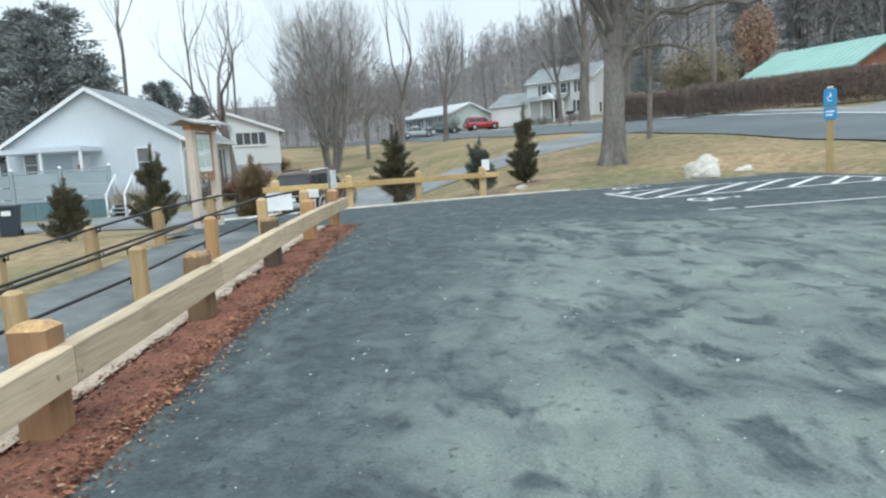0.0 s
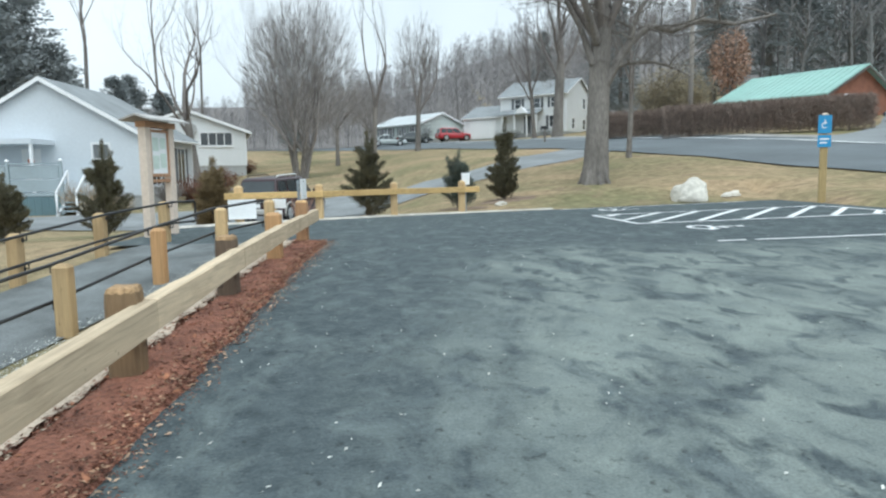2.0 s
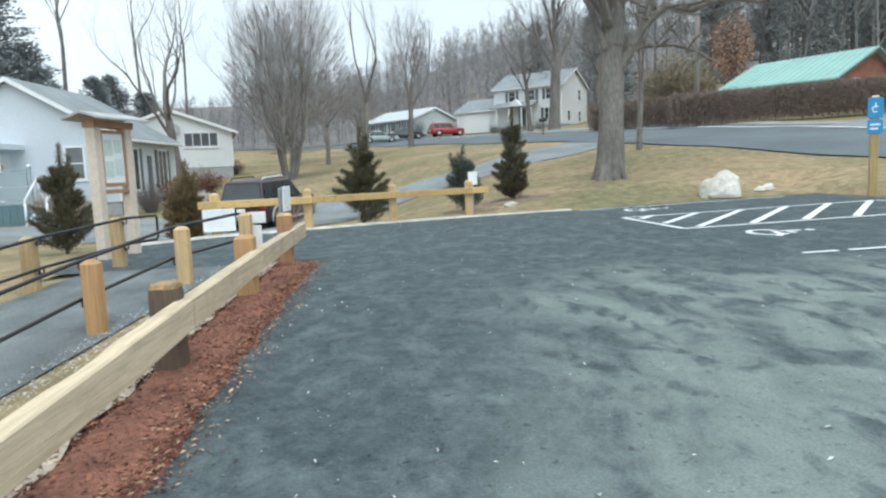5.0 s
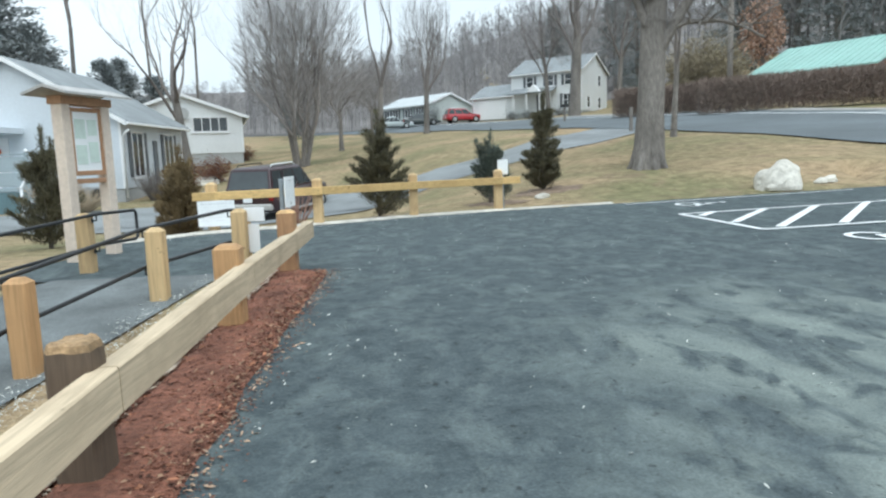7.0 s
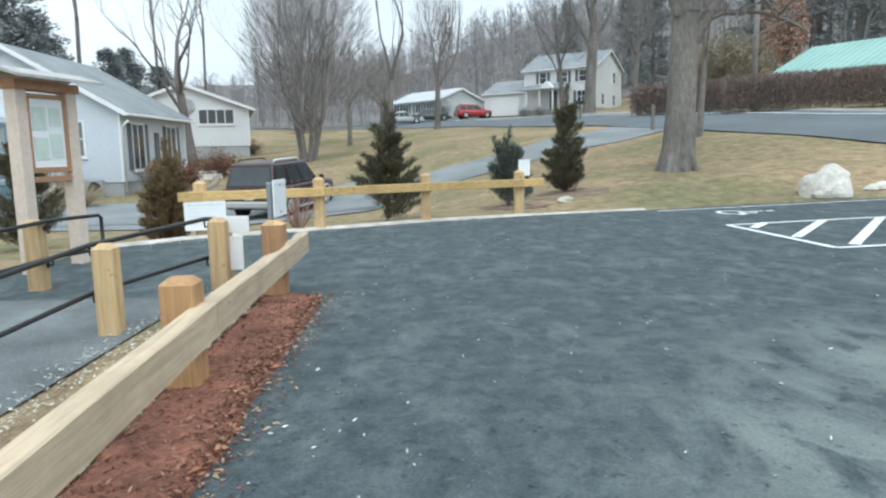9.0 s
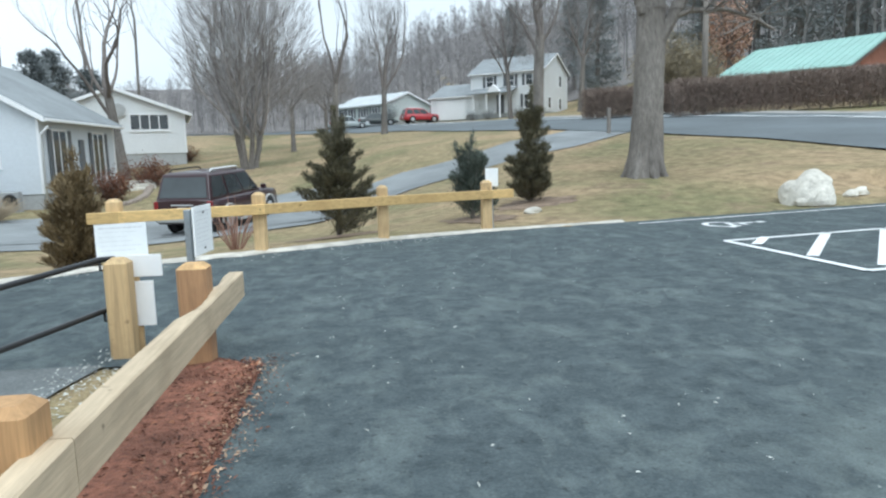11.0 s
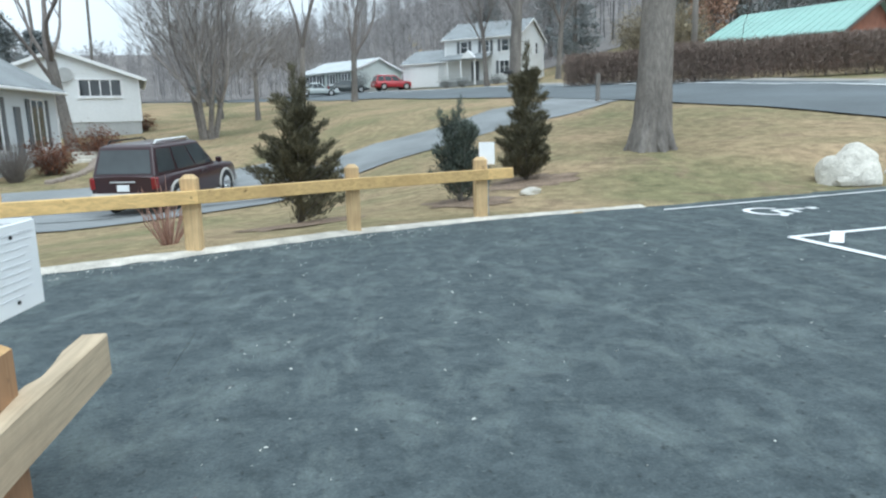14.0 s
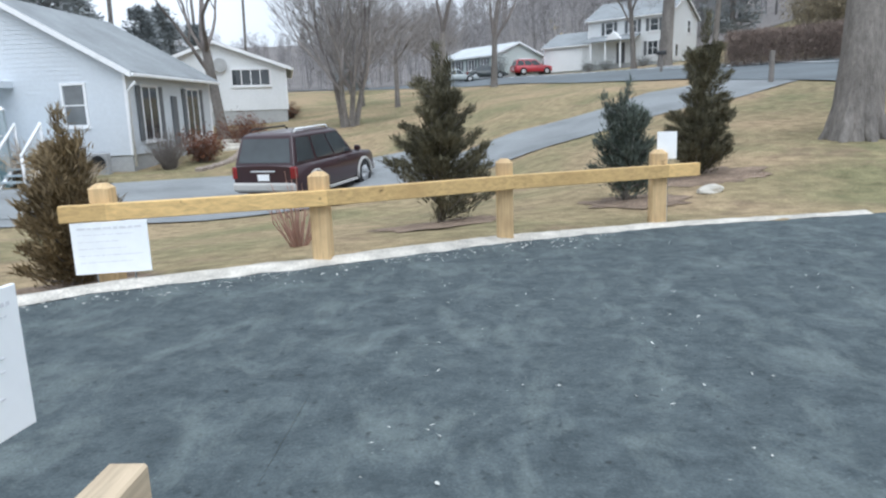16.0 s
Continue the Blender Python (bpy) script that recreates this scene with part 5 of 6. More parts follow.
def hedge(name, line, h, w, seed, label, count):
    """A clipped leafless hedge: a dense mass of short twigs."""
    rng = random.Random(seed)
    pts = [Vector((x, y, 0)) for x, y in line]
    x0, y0 = line[0]
    t = thing(name, x0, y0, 0, label, "hedge")
    v, f = [], []
    segs = [(a, b, (b - a).length) for a, b in zip(pts, pts[1:])]
    total = sum(s[2] for s in segs)
    for _ in range(count):
        d = rng.uniform(0, total)
        for a, b, L in segs:
            if d <= L:
                break
            d -= L
        p = a.lerp(b, d / L)
        n = Vector((-(b - a).y, (b - a).x, 0)).normalized()
        s = rng.uniform(-1, 1)
        z = rng.random() ** 0.7
        bulge = 1 - 0.25 * z ** 3 + 0.12 * noise.noise((p.x * 0.6, p.y * 0.6, z * 2))
        q = p + n * s * w * 0.5 * bulge
        top = h * (1 + 0.05 * noise.noise((p.x * 0.4, p.y * 0.4, 3)))
        q.z = bank(q.x, q.y) + z * top * (1 - 0.12 * s * s)
        o = Vector((rng.gauss(0, 0.6), rng.gauss(0, 0.6), rng.gauss(0.7, 0.5))).normalized()
        sprig(v, f, q - Vector((x0, y0, 0)), o, rng.uniform(0.16, 0.38), rng.uniform(0.006, 0.014), rng)
    mesh_from("foliage", v, f, HEDGE_LEAF, t)
    bm = bmesh.new()
    for a, b, L in segs:
        for k in range(int(L / 0.35)):
            p = a.lerp(b, (k + rng.random()) * 0.35 / L)
            z = bank(p.x, p.y)
            q = Vector((p.x - x0 + rng.gauss(0, 0.15), p.y - y0 + rng.gauss(0, 0.15), z - 0.1))
            tube(bm, [q, q + Vector((rng.gauss(0, 0.1), rng.gauss(0, 0.1), h * 0.8))], [0.03, 0.01], 4, False)
    tagged(part("stem", bm, BARK, t), "close-set grey stems inside the hedge", kind="stuff")
    return t


hedge("hedge", ((16.4, 37.6), (20.5, 36.0), (26.9, 33.4)), 1.9, 1.6, 1, "long clipped brown hedge along the street", 62000)
hedge("hedge", ((13.4, 43.5), (15.6, 42.0), (18.5, 41.0)), 1.7, 1.6, 2, "short clipped brown hedge farther along the street", 32000)

# ---- houses ----
GLASS_BLIND = glass_material("window_with_blind", (0.16, 0.17, 0.175), 0.15)
SHUTTER = surface("dark_shutter", (0.13, 0.14, 0.15), 0.7, 0.1)


def window_unit(parent, m, w, h, cols=1, rows=2, shutters=0.0, trim=0.09, glass=None, name="window"):
    """A framed window whose face looks along -y of m: trim, sill, sashes and panes set back in it."""
    bm = bmesh.new()
    for a, b, c, d in ((-w / 2 - trim, -w / 2, -trim, h + trim), (w / 2, w / 2 + trim, -trim, h + trim), (-w / 2, w / 2, h, h + trim), (-w / 2, w / 2, -trim, 0)):
        box(bm, a, -0.045, c, b, 0.05, d, 0.006)
    for k in range(1, rows):
        box(bm, -w / 2, -0.02, h * k / rows - 0.022, w / 2, 0.0, h * k / rows + 0.022)
    for k in range(1, cols):
        box(bm, w * (k / cols - 0.5) - 0.03, -0.025, 0, w * (k / cols - 0.5) + 0.03, 0.04, h)
    win = part(name, bm, TRIM_WHITE, parent)
    win.matrix_basis = m
    for i in range(cols):
        for j in range(rows):
            b2 = bmesh.new()
            box(b2, w * (i / cols - 0.5) + 0.028, -0.012, h * j / rows + 0.02, w * ((i + 1) / cols - 0.5) - 0.028, -0.004, h * (j + 1) / rows - 0.02)
            part("pane", b2, glass or WINDOW, win)
    b2 = bmesh.new()
    box(b2, -w / 2 - trim - 0.03, -0.08, -trim - 0.045, w / 2 + trim + 0.03, 0.03, -trim - 0.004, 0.006)
    part("sill", b2, TRIM_WHITE, win)
    if shutters:
        for s in (-1, 1):
            b2 = bmesh.new()
            x = s * (w / 2 + trim + 0.02 + shutters / 2)
            box(b2, x - shutters / 2, -0.05, -0.03, x + shutters / 2, -0.012, h + 0.03, 0.004)
            n = int(h / 0.09)
            for k in range(n):
                z = h * (k + 0.5) / n
                box(b2, x - shutters / 2 + 0.04, -0.058, z - 0.025, x + shutters / 2 - 0.04, -0.05, z + 0.02)
            part("shutter", b2, SHUTTER, win, "dark louvred shutter")
    return win


def gable_shell(t, w, d, h, rise, wall_mat, roof_mat, over=0.35, base=1.5, siding=0.16, foundation=0.5, thick=0.16):
    """A gabled block with x across the gable and y along the ridge: walls with lapped siding, foundation, roof slabs, trim."""
    bm = bmesh.new()
    prism(bm, [(0, foundation), (w, foundation), (w, h), (w / 2, h + rise), (0, h)], 0, d)
    shell = part("wall", bm, wall_mat, t)
    # lapped boards on the two long walls and both gables
    bm = bmesh.new()
    n = int((h + rise - foundation) / siding)
    for k in range(n):
        z0 = foundation + k * siding
        z1 = z0 + siding
        if z1 <= h:
            for x, s in ((0, -1), (w, 1)):
                box(bm, min(x, x + s * 0.02), 0.0, z0, max(x, x + s * 0.02), d, z1 - 0.012)
        a = 0 if z1 <= h else (z1 - h) / rise * w / 2
        if w - 2 * a > 0.2:
            for y, s in ((0, -1), (d, 1)):
                box(bm, a, min(y, y + s * 0.02), z0, w - a, max(y, y + s * 0.02), z1 - 0.012)
    part("siding", bm, wall_mat, t)
    one_box("foundation", 0.03, 0.03, -base, w - 0.03, d - 0.03, foundation, CONCRETE, t)
    for s in (0, 1):
        bm = bmesh.new()
        e = -over if s == 0 else w + over
        drop = rise / (w / 2) * over
        pts = [(w / 2, h + rise), (e, h - drop), (e, h - drop + thick), (w / 2, h + rise + thick)]
        prism(bm, pts if s else pts[::-1], -over * 0.8, d + over * 0.8)
        roof = part("roof", bm, roof_mat, t)
    for y in (-over * 0.8 - 0.03, d + over * 0.8):
        bm = bmesh.new()
        drop = rise / (w / 2) * over
        for s in (0, 1):
            e = -over if s == 0 else w + over
            pts = [(w / 2, h + rise - 0.06), (e, h - drop - 0.06), (e, h - drop + thick - 0.01), (w / 2, h + rise + thick - 0.01)]
            prism(bm, pts if s else pts[::-1], y, y + 0.03)
        part("rake_board", bm, TRIM_WHITE, t)
    for s in (0, 1):
        drop = rise / (w / 2) * over
        bm = bmesh.new()
        e = -over if s == 0 else w + over
        q = -1 if s == 0 else 1
        box(bm, min(e, e + q * 0.11), -over * 0.8, h - drop - 0.02, max(e, e + q * 0.11), d + over * 0.8, h - drop + 0.10, 0.02)
        part("gutter", bm, TRIM_WHITE, t)
    for x, y in ((0, 0), (w, 0), (0, d), (w, d)):
        one_box("corner_board", x - 0.05, y - 0.05, foundation, x + 0.05, y + 0.05, h - 0.03, TRIM_WHITE, t)
    return shell


# pale grey house with the deck
G0 = -0.35
gh = thing("grey_house", -21.3, 30.0, G0, "single-storey pale grey vinyl-sided house with grey shingle roof", "house")
gable_shell(gh, 8.95, 7.9, 3.5, 2.6, VINYL_GREY, SHINGLE, 0.4)
window_unit(gh, pose(7.05, -0.03, 1.62), 0.76, 1.40, glass=GLASS_BLIND)
window_unit(gh, pose(1.2, -0.03, 1.9), 0.6, 1.2, glass=GLASS_BLIND)
for y in (1.7, 5.8):
    window_unit(gh, pose(8.99, y, 1.0, 0, 0, 90), 1.25, 1.95, 2, 1, 0.34)
bm = bmesh.new()
box(bm, 8.97, 3.6, 0.55, 9.06, 4.05, 2.65, 0.01)
part("door", bm, SHUTTER, gh, "narrow dark side door panel")
bm = bmesh.new()
tube(bm, [(9.42, -0.2, 3.05), (9.25, -0.2, 2.9), (9.07, -0.09, 2.75), (9.07, -0.09, 0.1)], 0.045, 8)
part("downspout", bm, TRIM_WHITE, gh)
# porch canopy over the deck door
bm = bmesh.new()
prism(bm, [(-0.1, 2.75), (4.3, 2.75), (4.3, 2.98), (-0.1, 2.98)], -2.2, -0.02, 0, pose(0.6, 0, 0.25))
part("canopy", bm, VINYL_GREY, gh, "flat pale canopy over the deck door")
for x in (0.7, 2.8, 4.75):
    one_box("canopy_post", x, -2.15, 0.75, x + 0.12, -2.03, 3.0, TRIM_WHITE, gh)
one_box("door", 3.3, -0.06, 0.8, 4.2, -0.022, 2.85, TRIM_WHITE, gh, "white entry door under the canopy")
b2 = bmesh.new()
bmesh.ops.create_uvsphere(b2, u_segments=10, v_segments=6, radius=0.16)
wr = part("door_wreath", b2, surface("orange_wreath", (0.62, 0.16, 0.05), 0.8), gh, "orange wreath on the door")
wr.matrix_basis = pose(3.75, -0.12, 2.25) @ Matrix.Diagonal((1, 0.35, 1, 1))

# its deck
DX, DY = -23.4, 26.2
dk = thing("deck", DX, DY, 0, "pale grey painted deck with solid rails and slate skirting", "deck")
one_box("floor", 0, 0, 0.30, 9.0, 3.7, 0.40, DECK_GREY, dk)
for a in range(30):
    one_box("skirting_board", a * 0.3 + 0.005, -0.03, -0.55, a * 0.3 + 0.295, -0.004, 0.28, SKIRT_TEAL, dk)
for a in range(4):
    x0 = a * 2.25
    bm = bmesh.new()
    box(bm, x0 + 0.1, -0.02, 0.50, x0 + 2.15, 0.03, 1.02, 0.004)
    box(bm, x0 + 0.1, -0.02, 1.06, x0 + 2.15, 0.03, 1.62, 0.004)
    part("rail_panel", bm, DECK_GREY, dk)
    one_box("rail_cap", x0 + 0.07, -0.06, 1.68, x0 + 2.2, 0.08, 1.74, DECK_GREY, dk)
for a in range(5):
    one_box("rail_post", a * 2.25 - 0.06, -0.06, -0.5, a * 2.25 + 0.06, 0.06, 1.80, DECK_GREY, dk)
    b2 = bmesh.new()
    tube(b2, [(a * 2.25, 0, 1.80), (a * 2.25, 0, 1.84), (a * 2.25, 0, 1.92)], [0.09, 0.09, 0.02], 8)
    part("post_cap", b2, TRIM_WHITE, dk)
one_box("landing", 9.07, 0.3, 0.30, 10.0, 1.5, 0.40, DECK_GREY, dk)
for x in (9.2, 9.85):
    one_box("landing_post", x, 1.3, -0.55, x + 0.1, 1.4, 0.30, DECK_GREY, dk)
for k in range(4):
    one_box("stair_tread", 9.1, 0.02 - k * 0.27, 0.17 - 0.18 * k, 9.97, 0.30 - k * 0.27, 0.22 - 0.18 * k, DECK_GREY, dk)
for x in (9.12, 9.95):
    bm = bmesh.new()
    tube(bm, [(x, 0.3, 1.35), (x, -0.85, 0.42)], 0.05, 4)
    tube(bm, [(x, -0.8, -0.6), (x, -0.8, 0.50)], 0.05, 4)
    tube(bm, [(x, 0.3, 0.2), (x, -0.85, -0.55)], 0.07, 4)
    tube(bm, [(x, 0.3, 0.2), (x, 0.3, 1.42)], 0.05, 4)
    part("stair_rail", bm, TRIM_WHITE, dk, "white sloping stair rail")

# air conditioner and stone steps by the house
ac = thing("condenser_unit", -13.3, 29.3, bank(-13.3, 29.3), "small grey outdoor condenser unit against the foundation", "air conditioner")
one_box("case", -0.4, -0.15, 0.05, 0.4, 0.15, 0.75, surface("grey_case", (0.42, 0.43, 0.44), 0.6), ac, "", 0.02)
bm = bmesh.new()
tube(bm, [(0.08, -0.152, 0.4), (0.08, -0.165, 0.4)], 0.27, 20)
part("fan_grille", bm, BLACK_STEEL, ac)
one_box("base", -0.4, -0.15, -0.1, 0.4, 0.15, 0.05, CONCRETE, ac)
st = thing("stone_steps", -10.3, 35.2, bank(-10.3, 35.2), "pale flagstone steps between russet shrubs", "steps", 20)
for k in range(3):
    one_box("step", -0.6, k * 0.35, -0.1, 0.6, k * 0.35 + 0.5, 0.12 + 0.15 * k, ROCK, st, "", 0.03)
bed = thing("bed_edging", -9.6, 30.0, 0, "low brown stone edging of the house bed", "edging")
for k in range(16):
    y = 29.6 + k * 0.52
    x = -9.75 + 0.35 * math.sin(k * 0.35)
    bm = bmesh.new()
    box(bm, -0.14, -0.25, -0.1, 0.14, 0.25, 0.13, 0.04)
    o = part("stone", bm, surface("edging_stone", (0.30, 0.25, 0.21), 0.9, 0.2), bed) if k == 0 else new("stone", o.data)
    o.parent = bed
    o.matrix_basis = pose(x + 9.6, y - 30.0, bank(x, y), 0, 0, 8 * math.sin(k * 2.1))

# white house behind
wh = thing("white_house", -20.1, 48.0, 1.3, "white single-storey house with a low gable and a strip window", "house", 15)
gable_shell(wh, 8.5, 10, 3.1, 1.55, VINYL_WHITE, SHINGLE, 0.4)
window_unit(wh, pose(6.35, -0.03, 2.05), 2.3, 0.95, 4, 1)
bm = bmesh.new()
tube(bm, [(4.55, -0.25, 3.3), (4.55, -0.12, 3.3)], [0.42, 0.36], 16)
tube(bm, [(4.55, -0.12, 3.3), (4.55, 0.0, 3.2)], 0.04, 6)
part("satellite_dish", bm, CONCRETE, wh, "grey satellite dish on the gable")

# two-storey white house
h2 = thing("colonial_house", 19.2, 76.0, 5.0, "two-storey white colonial house with grey roof and porch", "house", 55)
gable_shell(h2, 8.0, 8.5, 4.95, 1.9, VINYL_WHITE, SHINGLE, 0.35, siding=0.22)
for y in (1.5, 3.7, 6.2):
    window_unit(h2, pose(-0.03, y, 3.4, 0, 0, -90), 0.8, 1.15, 1, 2, 0.32)
window_unit(h2, pose(-0.03, 1.6, 1.1, 0, 0, -90), 1.0, 1.3, 2, 2, 0.32)
for x, z in ((5.5, 3.4), (5.5, 0.9), (2.0, 0.9)):
    window_unit(h2, pose(x, -0.03, z), 0.75, 1.15)
one_box("door", -0.06, 4.5, 0.5, 0.0, 5.4, 2.5, SHUTTER, h2, "dark front door")
bm = bmesh.new()
prism(bm, [(-1.9, 2.55), (0.0, 3.2), (0.0, 3.3), (-1.9, 2.68)], 2.9, 8.3)
part("porch_roof", bm, SHINGLE, h2, "grey shingle roof over the porch")
for y in (3.0, 4.2, 5.8, 7.4):
    one_box("porch_post", -1.8, y, 0.0, -1.65, y + 0.15, 2.58, TRIM_WHITE, h2)
bm = bmesh.new()
prism(bm, [(4.15, 2.7), (4.95, 3.5), (5.75, 2.7)], 0.0, 0.8, 0, pose(-2.0, 0, 0, 0, 0, 0) @ Matrix(((0, 1, 0, 0), (1, 0, 0, 0), (0, 0, 1, 0), (0, 0, 0, 1))))
part("porch_gable", bm, TRIM_WHITE, h2, "small white gable over the steps")
gar = thing("garage_wing", 19.2 - 0.819 * 8.55, 76.0 + 0.574 * 8.55, 5.0, "white one-storey garage wing with a low grey roof", "garage", 55)
gable_shell(gar, 7.0, 5.2, 2.65, 1.5, VINYL_WHITE, SHINGLE, 0.3, siding=0.22)
bm = bmesh.new()
box(bm, -0.09, 0.7, 0.05, -0.024, 4.4, 2.25, 0.01)
for k in range(1, 4):
    box(bm, -0.105, 0.75, 0.55 * k - 0.02, -0.09, 4.35, 0.55 * k + 0.02)
part("garage_door", bm, TRIM_WHITE, gar, "white panelled garage door")

# ranch house
rh = thing("ranch_house", 2.3, 84.0, 4.75, "pale ranch house with a light grey roof", "house", 40)
gable_shell(rh, 7.6, 9.2, 2.45, 1.35, surface("pale_green_grey_siding", (0.55, 0.60, 0.58), 0.6, 0.06), surface("light_grey_shingles", (0.50, 0.53, 0.54), 0.9, 0.1), 0.4, siding=0.22)
for y in (1.5, 3.6, 6.0, 7.8):
    window_unit(rh, pose(-0.03, y, 1.05, 0, 0, -90), 1.0, 1.1, 2, 1, 0.3)
window_unit(rh, pose(4.6, -0.03, 1.15), 0.8, 0.9)

# green-roofed brick house
gr = thing("brick_house", 28.2, 40.3, 2.7, "red brick house with a teal metal roof behind the hedge", "house", 30)
bm = bmesh.new()
prism(bm, [(0, -0.5), (9.4, -0.5), (9.4, 3.1), (4.7, 5.1), (0, 3.1)], 0, 7.9)
part("wall", bm, BRICK_RED, gr)
for s in (0, 1):
    bm = bmesh.new()
    e = -0.5 if s == 0 else 9.9
    pts = [(4.7, 5.1), (e, 2.9), (e, 3.02), (4.7, 5.24)]
    prism(bm, pts if s else pts[::-1], -0.45, 8.4)
    part("roof", bm, GREEN_ROOF, gr, "teal standing-seam metal roof slope")
    for k in range(18):
        y = -0.4 + k * 0.5
        bm = bmesh.new()
        pts = [(4.7, 5.24), (e, 3.02), (e, 3.06), (4.7, 5.28)]
        prism(bm, pts if s else pts[::-1], y, y + 0.03)
        part("seam", bm, GREEN_ROOF, gr)
for s in (0, 1):
    bm = bmesh.new()
    e = -0.5 if s == 0 else 9.9
    pts = [(4.7, 4.98), (e, 2.78), (e, 2.95), (4.7, 5.16)]
    prism(bm, pts if s else pts[::-1], -0.48, -0.452)
    part("rake_board", bm, surface("dark_brown_trim", (0.10, 0.08, 0.07), 0.7), gr)
window_unit(gr, pose(3.0, -0.03, 2.55), 1.1, 0.5, 2, 1)

# ---- vehicles ----
def car_paint(name, c, rough=0.3):
    m, n, l, b = nodes_of(name)
    v = place_vec(n, l)
    l.new(noise_ramp(n, l, v, 1.5, 6, ((0.3, dim(c, 0.85)), (0.7, dim(c, 1.15)))), b.inputs["Base Color"])
    b.inputs["Roughness"].default_value = rough
    b.inputs["Coat Weight"].default_value = 0.4
    b.inputs["Coat Roughness"].default_value = 0.08
    return m


TYRE = surface("tyre_rubber", (0.022, 0.022, 0.023), 0.85, 0.2)
RIM = surface("silver_rim", (0.55, 0.56, 0.57), 0.35, 0.1, metal=0.7)
CAR_GLASS = glass_material("car_glass", (0.05, 0.06, 0.065), 0.05)
SILVER_TRIM = surface("silver_cladding", (0.42, 0.41, 0.39), 0.5, 0.1)
TAIL_RED = surface("tail_lamp_red", (0.19, 0.012, 0.014), 0.25, 0.1)
HEAD_CLEAR = surface("headlamp_clear", (0.6, 0.62, 0.64), 0.2, 0.05)


def lofted(bm, sections, mat=0):
    """Skin cross-sections, each a list of points, into a closed body."""
    rings = [[bm.verts.new(p) for p in s] for s in sections]
    n = len(rings[0])
    for a, b in zip(rings, rings[1:]):
        for k in range(n):
            f = bm.faces.new((a[k], b[k], b[(k + 1) % n], a[(k + 1) % n]))
            f.smooth, f.material_index = True, mat
    bm.faces.new(rings[0]).material_index = mat
    bm.faces.new(rings[-1][::-1]).material_index = mat
    bmesh.ops.recalc_face_normals(bm, faces=bm.faces[:])


